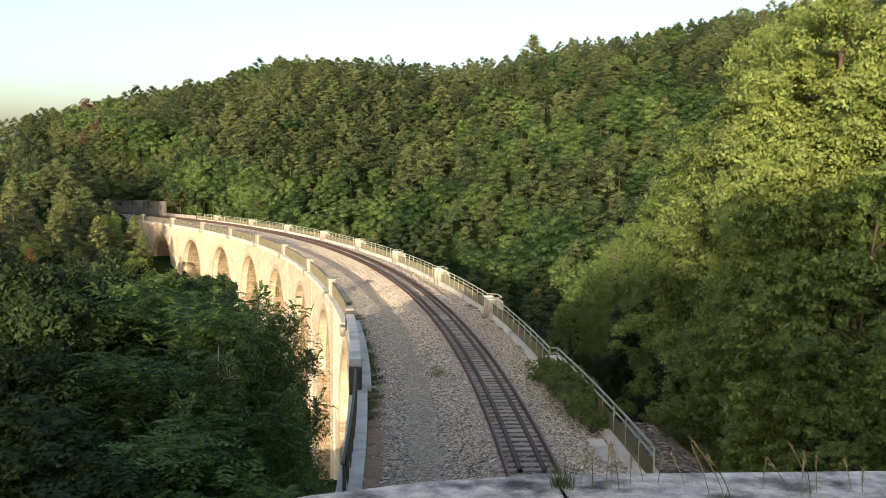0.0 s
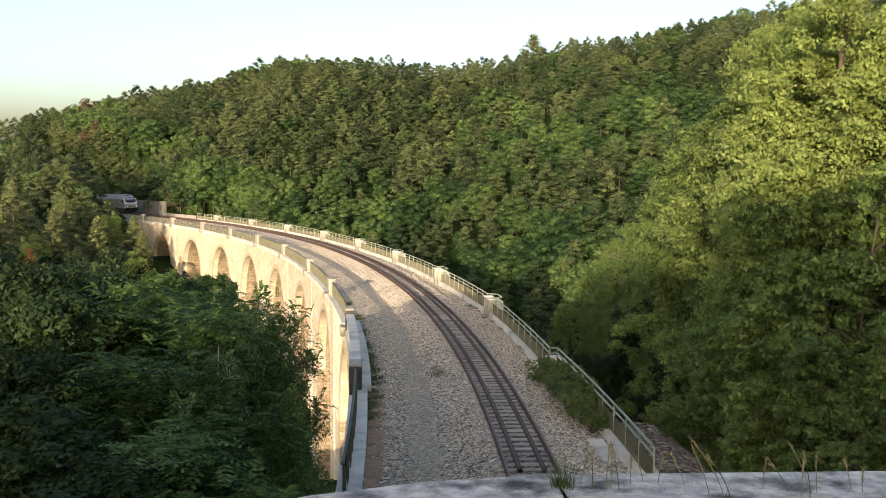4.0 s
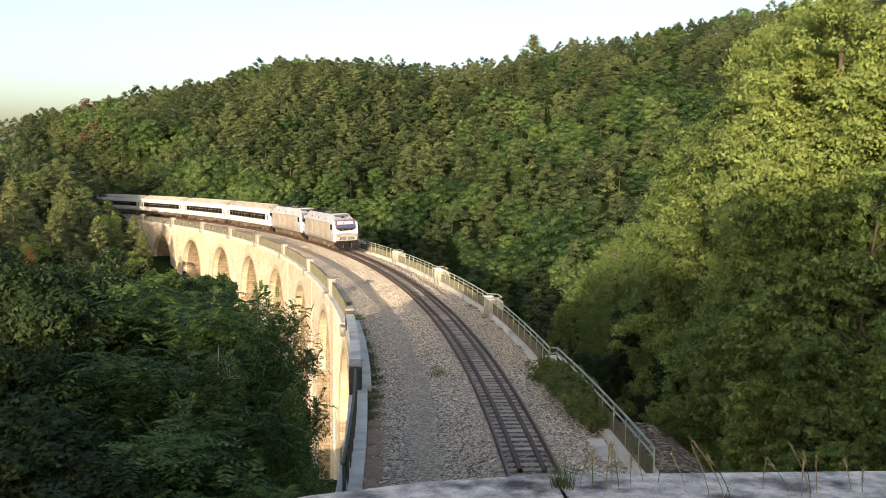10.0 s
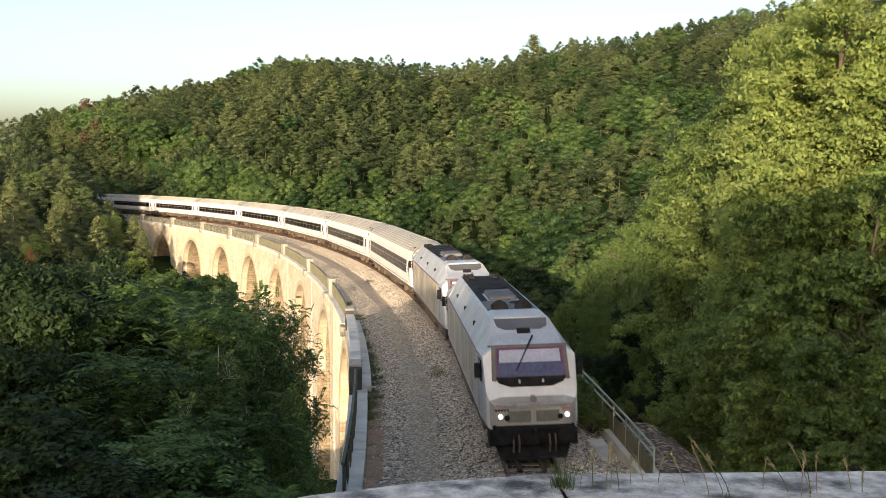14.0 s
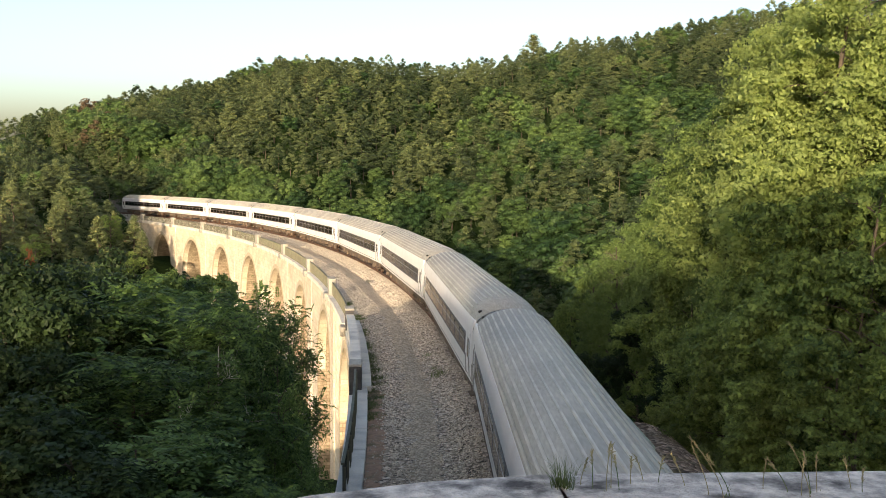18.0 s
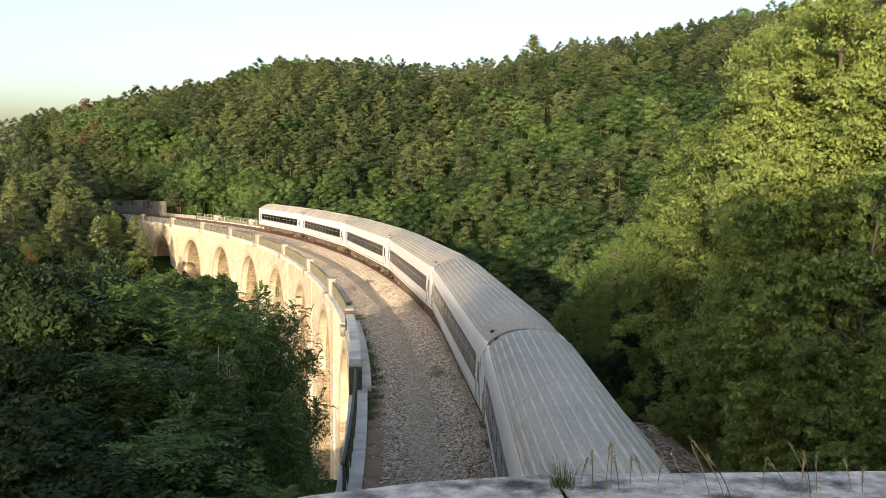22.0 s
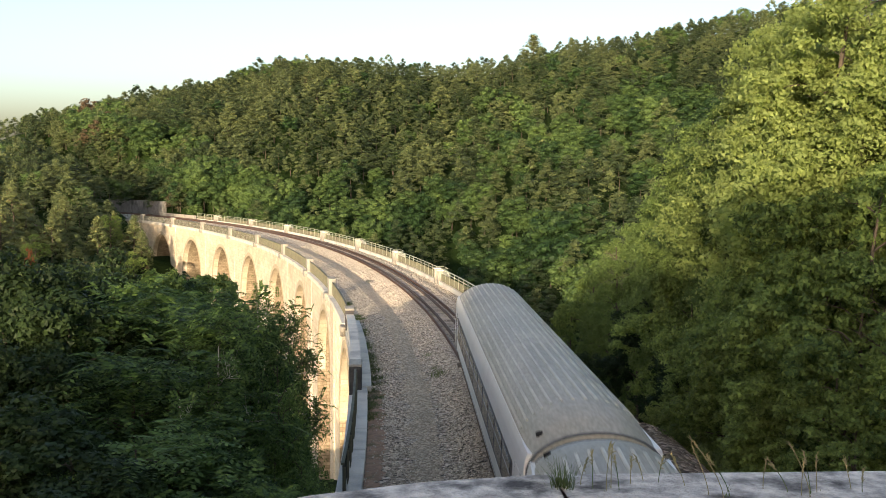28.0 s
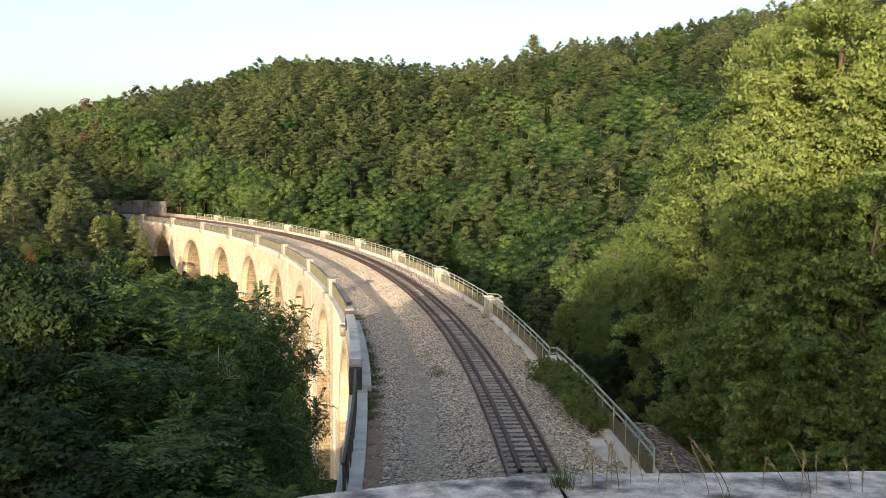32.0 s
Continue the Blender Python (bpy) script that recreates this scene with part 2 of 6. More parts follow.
BLOCK = surface("limestone_block", (0.85, 0.745, 0.57), (0.72, 0.61, 0.44), 1.6, 0.9, 0.6, c3=(0.47, 0.37, 0.25), stain=0.25, fine=11, distance=0.05, rand=0.13)
masonry(STONE, 0.95, 0.42, 0.014, 0.02, 0.68, 0.84)
RUBBLE = masonry(surface("rubble_masonry", (0.56, 0.45, 0.3), (0.42, 0.33, 0.215), 1.6, 0.95, 0.9, c3=(0.27, 0.21, 0.135), stain=0.35, fine=7, distance=0.12), 0.5, 0.3, 0.03, 0.04, 0.6, 0.7)
STONE_PALE = surface("pale_limestone", (0.85, 0.785, 0.66), (0.75, 0.69, 0.58), 1.5, 0.9, 0.4, c3=(0.28, 0.26, 0.23), stain=0.3, fine=20, rand=0.05)
GREYSTONE = surface("weathered_limestone", (0.46, 0.42, 0.34), (0.36, 0.33, 0.27), 2.0, 0.9, 0.4, c3=(0.18, 0.17, 0.15), stain=0.35, fine=20)
CONCRETE = surface("weathered_concrete", (0.42, 0.41, 0.38), (0.3, 0.29, 0.27), 2.5, 0.9, 0.4, c3=(0.13, 0.13, 0.12), stain=0.5, fine=25, rand=0.12)
BALLAST = stony("ballast", (0.04, 0.032, 0.023), (0.54, 0.45, 0.335), (0.97, 0.885, 0.745), 10.0)
CRIB = stony("oily_ballast", (0.04, 0.032, 0.023), (0.2, 0.16, 0.118), (0.52, 0.44, 0.34), 12.0, (0.07, 0.055, 0.04))
GRAVEL = surface("ballast_stone", (0.88, 0.775, 0.62), (0.16, 0.13, 0.094), 8, 0.9, 0.3, fine=30)
PATH = stony("trodden_gravel", (0.34, 0.27, 0.185), (0.61, 0.5, 0.355), (0.9, 0.77, 0.58), 14.0, (0.38, 0.305, 0.225), patch=0.2)
SCREE = stony("stony_earth", (0.1, 0.068, 0.044), (0.27, 0.195, 0.135), (0.55, 0.43, 0.33), 7.0, (0.15, 0.13, 0.055), patch=0.4)
EARTH = surface("undergrowth", (0.016, 0.03, 0.008), (0.026, 0.046, 0.012), 0.5, 1.0, 0.8, fine=4, c3=(0.018, 0.03, 0.01), stain=0.5, distance=0.3, spec=0.03)
SLEEPER = surface("sleeper_wood", (0.42, 0.35, 0.275), (0.6, 0.52, 0.43), 3, 0.9, 0.5, fine=30, c3=(0.16, 0.12, 0.09), stain=0.3, rand=0.3)
RUST = surface("rusty_steel", (0.12, 0.065, 0.04), (0.17, 0.09, 0.05), 4, 0.7, 0.3, metal=0.3, fine=60)
RAILTOP = surface("rail_head", (0.24, 0.19, 0.16), (0.18, 0.135, 0.11), 4, 0.6, 0.05, metal=0.4, fine=60)
PAINT_RAIL = surface("pale_green_paint", (0.45, 0.48, 0.36), (0.36, 0.39, 0.28), 5, 0.6, 0.15, fine=50, c3=(0.2, 0.14, 0.08), stain=0.25)
PANEL_DARK = surface("dark_olive_mesh", (0.055, 0.055, 0.035), (0.04, 0.04, 0.028), 3, 0.75, 0.15, fine=30)
# darker stone for the two near left pillars, their shade put into the colour
SHADESTONE = surface("blackened_stone", (0.1, 0.095, 0.09), (0.065, 0.06, 0.058), 3, 0.9, 0.4, c3=(0.04, 0.04, 0.037), stain=0.4, fine=25)
PANEL = surface("olive_sheet", (0.16, 0.155, 0.1), (0.115, 0.112, 0.072), 3, 0.75, 0.15, fine=30, c3=(0.1, 0.075, 0.05), stain=0.4)
BARK = surface("bark", (0.11, 0.085, 0.06), (0.06, 0.05, 0.04), 5, 0.95, 0.8, fine=30)
BARK_PALE = surface("pale_bark", (0.46, 0.42, 0.36), (0.34, 0.31, 0.26), 5, 0.9, 0.5, fine=30)
LEAF_WOOD = leaf_material("broadleaf_leaves", (0.024, 0.056, 0.016), (0.105, 0.165, 0.045), dry=(0.11, 0.08, 0.045), translucent=0.2, vary=0.15)
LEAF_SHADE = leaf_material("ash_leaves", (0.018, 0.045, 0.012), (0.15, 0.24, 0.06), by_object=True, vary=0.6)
LEAF_SUN = leaf_material("maple_leaves", (0.04, 0.08, 0.02), (0.27, 0.36, 0.09), by_object=True, vary=0.5)
LEAF_OLIVE = leaf_material("olive_leaves", (0.065, 0.115, 0.032), (0.185, 0.255, 0.07), by_object=True, translucent=0.4, vary=0.2)
# lighter, yellower copy of the maple leaves: sunlight painted into the tall crowns
LEAF_SUNLIT = leaf_material("sunlit_maple_leaves", (0.18, 0.24, 0.068), (0.36, 0.435, 0.132), by_object=True, translucent=0.5, vary=0.2)
LEAF_SHRUB = leaf_material("shrub_leaves", (0.075, 0.12, 0.032), (0.22, 0.28, 0.08), by_object=True, vary=0.5)
GRASS = leaf_material("grass_blades", (0.085, 0.125, 0.034), (0.24, 0.235, 0.1), by_object=True)
STRAW = surface("dry_straw", (0.3, 0.25, 0.12), (0.24, 0.2, 0.09), 20, 0.8, 0.1, fine=60)
NEEDLE_WOOD = leaf_material("pine_needles", (0.032, 0.052, 0.02), (0.12, 0.148, 0.056), dry=(0.11, 0.08, 0.045), translucent=0.1, vary=0.15)


# ---- terrain ----
def _az(table, a):
    return np.interp(a, [t[0] for t in table], [t[1] for t in table])


VALLEY_R = [(-180, 60), (-60, 80), (-25, 110), (-15, 130), (0, 115), (10, 85), (20, 65), (40, 50), (180, 50)]
VALLEY_Z = [(-180, -4), (-60, -6), (-25, -11), (-19, -14), (-12, -28), (0, -28), (6, -19), (10, -14), (15, -9), (20, -6), (40, -3), (180, -4)]
RIDGE_R = [(-180, 300), (-40, 320), (-25, 340), (-15, 350), (0, 340), (10, 330), (20, 290), (40, 250), (180, 250)]
RIDGE_E = [(-180, 1.0), (-40, 1.0), (-22.5, 1.6), (-18.5, 2.55), (-13.5, 3.9), (-8.6, 5.4), (-4, 5.25), (0, 4.85),
           (3.5, 5.2), (6.5, 6.15), (12.4, 7.05), (18, 7.8), (22, 8.0), (40, 8.0), (180, 5)]


def ground_z(x, y):
    x, y = np.atleast_1d(np.asarray(x, float)), np.atleast_1d(np.asarray(y, float))
    r, a = np.hypot(x, y), np.degrees(np.arctan2(x, y))
    rv, zv, rr = _az(VALLEY_R, a), _az(VALLEY_Z, a), _az(RIDGE_R, a)
    zr = EYE.z + rr * np.tan(np.radians(_az(RIDGE_E, a))) - 7.0
    z = np.where(r < 40, np.interp(r, [0, 14, 26, 40], [3.0, 1.0, -3.0, -7.0]), 0)
    t = np.clip((r - 40) / (rv - 40), 0, 1)
    z = np.where(r >= 40, -7 + (zv + 7) * t * t * (3 - 2 * t), z)
    u = np.clip((r - rv) / (rr - rv), 0, 1)
    z = np.where(r > rv, zv + (zr - zv) * (0.55 * u + 0.45 * u * u * (3 - 2 * u)), z)
    z = np.where(r > rr, zr - 25 * np.clip((r - rr) / 160, 0, 1) - 40 * np.clip((r - rr - 160) / 3000, 0, 1), z)
    # the hill behind the camera, which keeps the evening sun off the near end
    back = np.clip((-y - 4) / 30.0, 0, 1)
    rear = np.interp(-y, [0, 30, 60, 110, 200, 400], [0.5, 2.0, 3.5, 8.0, 4.0, -10.0])
    z = np.where(y < 0, z * (1 - back) + rear * back, z)
    # roll of the land
    z = z + 1.6 * np.sin(x * 0.043 + 1.3) * np.cos(y * 0.037) * np.clip((r - 60) / 60, 0, 1)
    # the valley beside the bridge, on the side of the trees with feathered leaves
    z = z - 5.0 * np.clip((-x - 10) / 9.0, 0, 1) * np.clip((120 - r) / 50, 0, 1) * np.clip((y + 130) / 60, 0, 1)
    # the overbridge's road embankments
    bank = np.clip(1 - (np.abs(y + 1.5) - 3.2) / 9.0, 0, 1) * np.clip((x + 11.0) / 3.0, 0, 1)
    z = np.where((r < 60) & (bank > 0), np.maximum(z, -3 + 9.6 * bank), z)
    # the bench of the railway
    s, o = near_track(x, y)
    zt = GRADE * np.clip(s, -200, 400)
    ao = np.abs(o)
    bench = zt - 0.75
    onland = np.clip(np.maximum((34 - s) / 6.0, (s - 222) / 8.0), 0, 1)
    k = np.maximum(ao - 5.6 + 2.2 * np.clip((s - 268) / 25.0, 0, 1), 0)
    hi, lo = bench + (0.9 + 3.0 * np.clip((s - 268) / 25.0, 0, 1)) * k, bench - 0.8 * k
    z1 = np.clip(z, lo, hi)
    z1 = np.where(ao < 5.6 - 2.2 * np.clip((s - 268) / 25.0, 0, 1), bench, z1)
    z2 = np.minimum(z, zt - 7 + 0.8 * np.maximum(ao - 9, 0))
    z = z1 * onland + z2 * (1 - onland)
    return z


def make_ground():
    rings = np.concatenate([np.arange(2, 60, 2.0), np.arange(60, 420, 5.0), np.geomspace(420, 4500, 22)])
    az = np.radians(np.concatenate([np.arange(-30, 30, 0.75), np.arange(30, 330, 3.0)]))
    n, m = len(rings), len(az)
    R, A = np.meshgrid(rings, az, indexing="ij")
    x, y = R * np.sin(A), R * np.cos(A)
    z = ground_z(x.ravel(), y.ravel())
    v = np.stack([x.ravel(), y.ravel(), z], 1)
    v = np.concatenate([v, [[0, 0, float(ground_z(0.0, 0.0)[0])]]])
    i, j = np.meshgrid(np.arange(n - 1), np.arange(m), indexing="ij")
    j2 = (j + 1) % m
    f = np.stack([i * m + j, (i + 1) * m + j, (i + 1) * m + j2, i * m + j2], -1).reshape(-1, 4)
    c = len(v) - 1
    inner = np.array([[c, jj, (jj + 1) % m, c] for jj in range(m)])
    me = mesh_np("ground", v, f[:, ::-1], EARTH, smooth=True)
    ob = tagged(new("ground", me), "dark green scrub and earth under the woods", "ground", kind="structure")
    return ob


make_ground()


# ---- the viaduct ----
S_END, BAY, S_PIL0 = 226.0, 20.0, 199.5
FACE_L, FACE_R = -6.38, 3.75
PILLARS_L = [S_PIL0 - BAY * i for i in range(0, 7)]          # 199.5 ... 79.5
viaduct = tagged(empty("viaduct"), "cream limestone railway viaduct with tall round arches", "viaduct", kind="structure")
viaduct_arch_s = [S_PIL0 + 8.0 - BAY * i for i in range(0, 9)]
ARCH_R, CROWN = 6.0, -2.5


def arch_depth(s):
    """Height of the underside over the open bay, relative to the rail, or None in a pier."""
    for c in viaduct_arch_s:
        if abs(s - c) < ARCH_R:
            return CROWN - ARCH_R + math.sqrt(max(0.0, ARCH_R ** 2 - (s - c) ** 2))
    return None


def face_wall(name, off, thick, s0, s1):
    """A side wall with the arches cut through it, columns of stone between."""
    ss = [s0]
    for c in sorted(viaduct_arch_s):
        for k in range(0, 25):
            q = c - ARCH_R * math.cos(math.pi * k / 24)
            if s0 < q < s1:
                ss.append(q)
    ss.append(s1)
    ss = sorted(set(np.round(ss, 4)))
    fine = []
    for a, b in zip(ss, ss[1:]):
        n = max(1, int((b - a) / 2.5))
        fine += [a + (b - a) * i / n for i in range(n)]
    fine.append(ss[-1])
    v, f, uv = [], [], []
    sg = 1 if off > 0 else -1
    def zb(s, mid):
        d = arch_depth(mid)
        if d is None:
            return -36.0
        d2 = arch_depth(s)
        return d2 if d2 is not None else CROWN - ARCH_R
    for a, b in zip(fine, fine[1:]):
        mid = (a + b) / 2
        za, zb2 = zb(a, mid), zb(b, mid)
        i = len(v)
        for s, zz in ((a, za), (b, zb2)):
            for o in (off, off - sg * thick):
                o2 = o + (float(wall_shift(s)) if off < 0 else 0)
                v.append(tp(s, o2, -0.9))
                v.append(tp(s, o2, zz))
                uv += [(s, -0.9), (s, zz)]
        # outer, inner, bottom
        f += [(i, i + 4, i + 5, i + 1), (i + 2, i + 3, i + 7, i + 6), (i + 1, i + 5, i + 7, i + 3)]
    return mesh_np(name, np.array(v), np.array(f), STONE, weld=True, uv=np.array(uv))


def make_viaduct():
    ob = new("side_wall", face_wall("side_wall", FACE_L, 0.7, 24.0, S_END + 14)); ob.parent = viaduct
    ob = new("side_wall", face_wall("side_wall", FACE_R, 0.7, 24.0, S_END + 2)); ob.parent = viaduct
    # barrel vaults and piers
    inner = (FACE_L + 0.75, FACE_R - 0.75)
    for c in viaduct_arch_s:
        if c < 28:
            continue
        v, f, uv = [], [], []
        N = 24
        for k in range(N + 1):
            a = math.pi * k / N
            s, z = c - ARCH_R * math.cos(a), CROWN - ARCH_R + ARCH_R * math.sin(a)
            for o in (FACE_L + 0.02 + float(wall_shift(s)), FACE_R - 0.02):
                v.append(tp(s, o, z + 0.004))
                uv.append((o, ARCH_R * a))
        for k in range(N):
            f.append((2 * k, 2 * k + 1, 2 * k + 3, 2 * k + 2))
        ob = new("vault", mesh_np("vault", np.array(v), np.array(f), RUBBLE, uv=np.array(uv))); ob.parent = viaduct
    piers = [c + BAY / 2 for c in viaduct_arch_s] + [viaduct_arch_s[-1] - BAY / 2]
    for s in piers:
        w = BAY / 2 - ARCH_R
        a, b = max(26.0, s - w), min(S_END + 10, s + w)
        if b <= a + 0.5:
            continue
        lo = FACE_L + 0.02 + float(max(wall_shift(a), wall_shift(b)))
        prof = [(lo, CROWN - ARCH_R + 0.02), (FACE_R - 0.03, CROWN - ARCH_R + 0.02), (FACE_R - 0.03, -38), (lo, -38)]
        sweep("pier", prof, a, b, 3.0, RUBBLE, viaduct)
        # shallow pilaster that runs up the face below each refuge pillar
    for s in PILLARS_L + [59.5]:
        for off, sg in ((FACE_L, -1), (FACE_R, 1)):
            prof = [(off + sg * 0.06, -0.95), (off, -0.95), (off, -34), (off + sg * 0.16, -34)]
            sweep("pilaster", prof, s - 1.5, s + 1.5, 1.5, STONE, viaduct, shift=wall_shift if sg < 0 else None)
    # string course under the coping
    for off, sg in ((FACE_L, -1), (FACE_R, 1)):
        sweep("string_course", [(off + sg * 0.28, -0.85), (off - sg * 0.4, -0.85), (off - sg * 0.4, -0.5), (off + sg * 0.28, -0.5)],
              24, S_END + 14, 2.0, STONE_PALE, viaduct, shift=wall_shift if sg < 0 else None)
    # voussoirs of the arches on the sunny face
    for c in viaduct_arch_s:
        if c < 60:
            continue
        N = 21
        for k in range(N):
            a0, a1 = math.pi * (k + 0.02) / N, math.pi * (k + 0.98) / N
            v = []
            for d in (0.02, -0.05):
                for a, r in ((a0, ARCH_R - 0.01), (a1, ARCH_R - 0.01), (a1, ARCH_R + 0.5), (a0, ARCH_R + 0.5)):
                    v.append(tp(c - r * math.cos(a), FACE_L - d + float(wall_shift(c - r * math.cos(a))), CROWN - ARCH_R + r * math.sin(a)))
            f = [(0, 1, 2, 3), (7, 6, 5, 4), (0, 4, 5, 1), (1, 5, 6, 2), (2, 6, 7, 3), (3, 7, 4, 0)]
            ob = new("voussoir", mesh_np("voussoir", np.array(v), np.array(f), STONE)); ob.parent = viaduct
    # fill of the deck
    sweep("deck_fill", [(FACE_L + 1.3, -0.75), (FACE_R - 0.3, -0.75), (FACE_R - 0.3, -2.3), (FACE_L + 1.3, -2.3)], 24, S_END + 14, 4.0, EARTH, viaduct)


make_viaduct()


# ---- track bed ----
def make_bed():
    prof = [(-5.7, -0.56), (-5.0, -0.56), (-4.2, -0.53), (-3.6, -0.52), (-2.6, -0.50), (-2.1, -0.42), (-1.55, -0.19), (-0.95, -0.165), (-0.82, -0.22),
            (0.0, -0.245), (0.82, -0.22), (0.95, -0.165), (1.55, -0.18), (2.1, -0.38), (2.7, -0.52), (3.4, -0.56)]
    ob = sweep("ballast_bed", prof, -40, 300, 0.6, BALLAST, None, closed=False, smooth=True, jitter=0.025)
    tagged(ob, "grey-brown crushed stone ballast under the track", "ballast", kind="structure")
    v, f = sweep_np([(-3.8, -0.55), (-3.5, -0.505), (-3.25, -0.475), (-2.95, -0.465), (-2.7, -0.475), (-2.4, -0.5)], 5, 150, 0.35, closed=False, jitter=0.028)
    ob = new("footpath", mesh_np("footpath", v, f, PATH, smooth=True))
    tagged(ob, "pale trodden gravel path beside the track", "path", kind="structure")
    v, f = sweep_np([(-0.7, -0.185), (-0.3, -0.18), (0.3, -0.18), (0.7, -0.185)], 5, 220, 0.5, closed=False, jitter=0.01)
    ob = new("crib_ballast", mesh_np("crib_ballast", v, f, CRIB, smooth=True))
    tagged(ob, "dark oily ballast between the sleepers", "ballast", kind="structure")
    # loose stones
    rng = np.random.default_rng(4)
    n = 64000
    s = 24 + 110 * rng.random(n) ** 1.5
    o = rng.uniform(-4.9, 3.1, n)
    keep = (np.abs(o + 3.0) > 0.55) | (rng.random(n) < 0.4)
    s, o = s[keep], o[keep]
    zz = np.interp(o, [p[0] for p in prof], [p[1] for p in prof])
    c = tp(s, o, zz)
    n = len(s)
    base = np.array([[1, 0, 0], [-.5, .87, 0], [-.5, -.87, 0], [0.1, 0, .9]])
    size = rng.uniform(0.03, 0.07, n)
    ang = rng.uniform(0, 6.28, n)
    ca, sa = np.cos(ang), np.sin(ang)
    v = base[None] * (size[:, None, None]) * rng.uniform(0.6, 1.3, (n, 4, 3))
    v = np.stack([v[..., 0] * ca[:, None] - v[..., 1] * sa[:, None], v[..., 0] * sa[:, None] + v[..., 1] * ca[:, None], v[..., 2]], -1) + c[:, None]
    f = (np.arange(n)[:, None, None] * 4 + np.array([[0, 1, 3], [1, 2, 3], [2, 0, 3]])[None]).reshape(-1, 3)
    tagged(new("ballast_stones", mesh_np("ballast_stones", v.reshape(-1, 3), f, GRAVEL)), "loose grey ballast stones", "gravel", kind="stuff")


make_bed()


GUARD = surface("dark_rust", (0.1, 0.07, 0.054), (0.135, 0.09, 0.066), 5, 0.8, 0.3, fine=50)


def make_track():
    track = tagged(empty("railway_track"), "single railway track with rusty rails, guard rails and wooden sleepers", "track", kind="structure")
    def rail(name, o, mat, z=0.0, s0=-30, s1=300):
        sweep(name, [(o + d, z + zz) for d, zz in ((-0.035, 0), (0.035, 0), (0.035, -0.04), (0.01, -0.05), (0.01, -0.13), (0.07, -0.15), (0.07, -0.165),
              (-0.07, -0.165), (-0.07, -0.15), (-0.01, -0.13), (-0.01, -0.05), (-0.035, -0.04))], s0, s1, 2.0, mat, track)
    rail("rail", -0.7525, RUST)
    rail("rail", 0.7525, RUST)
    for o in (-0.7525, 0.7525):
        sweep("rail_head", [(o - 0.03, 0.002), (o + 0.03, 0.002), (o + 0.03, 0.006), (o - 0.03, 0.006)], -30, 300, 2.0, RAILTOP, track, "shiny worn rail top")
    for o in (-0.36, 0.36):
        sweep("guard_rail", [(o - 0.065, -0.16), (o + 0.065, -0.16), (o + 0.055, -0.03), (o + 0.03, -0.015), (o - 0.03, -0.015), (o - 0.055, -0.03)], 30.4, 240, 2.0, GUARD, track, "dark rusty guard rail")
    me = bpy.data.meshes.new("sleeper")
    bm = bbox(-1.28, 1.28, -0.125, 0.125, -0.30, -0.155, bevel=0.015)
    bm.to_mesh(me)
    bm.free()
    me.materials.append(SLEEPER)
    rng = np.random.default_rng(2)
    k, s = 0, 20.0
    while s < 200:
        ob = new("sleeper", me)
        ob.parent = track
        ob.matrix_basis = tmat(s, rng.uniform(-.03, .03), rng.uniform(-0.012, 0.012)) @ Matrix.Rotation(rng.uniform(-.015, .015), 4, "Z")
        s += 0.6
    return track


make_track()


# ---- parapets ----
LEFT_PILLARS = [43.9, 62.3, 80.4, 99.6, 121.0, 141.0, 160.2, 179.6, 199.5, 219.5]
RIGHT_PILLARS = [67.3, 87.5, 107.5, 126.5, 145.2, 165.0, 185.0, 205.0]


def shared(name, bm, material):
    me = bpy.data.meshes.new(name)
    bm.to_mesh(me)
    bm.free()
    me.materials.append(material)
    return me


def wire_sheet(name, off, z0, z1, s0, s1, gap, w, parent, shift=None, mat=None):
    """A screen of upright wires and a few cross wires, carried along the track; one part, the wires too fine to count."""
    n = int((s1 - s0) / gap)
    s = np.linspace(s0 + gap / 2, s1 - gap / 2, n)
    V, F = [], []
    tri = ((0.0, -1.0), (0.87, 0.5), (-0.87, 0.5))
    o = off + (shift(s) if shift else 0)
    ring = [tp(s + w * a, o + w * b, z) for z in (z0, z1) for a, b in tri]
    v = np.stack(ring, 1)
    f = np.array([(0, 1, 4, 3), (1, 2, 5, 4), (2, 0, 3, 5)])[None] + np.arange(n)[:, None, None] * 6
    vs, fs = [v.reshape(-1, 3)], [f.reshape(-1, 4)]
    base = n * 6
    for z in np.linspace(z0 + 0.02, z1 - 0.02, 6):
        a, b = sweep_np([(off - w, z - w), (off + w, z - w), (off, z + w)], s0, s1, 2.0, True, 0.0, shift)
        vs.append(a)
        fs.append(b + base)
        base += len(a)
    ob = new(name, mesh_np(name, np.concatenate(vs), np.concatenate(fs), mat or PANEL))
    ob.parent = parent
    tagged(ob, "olive wire mesh infill", kind="stuff")
    return ob


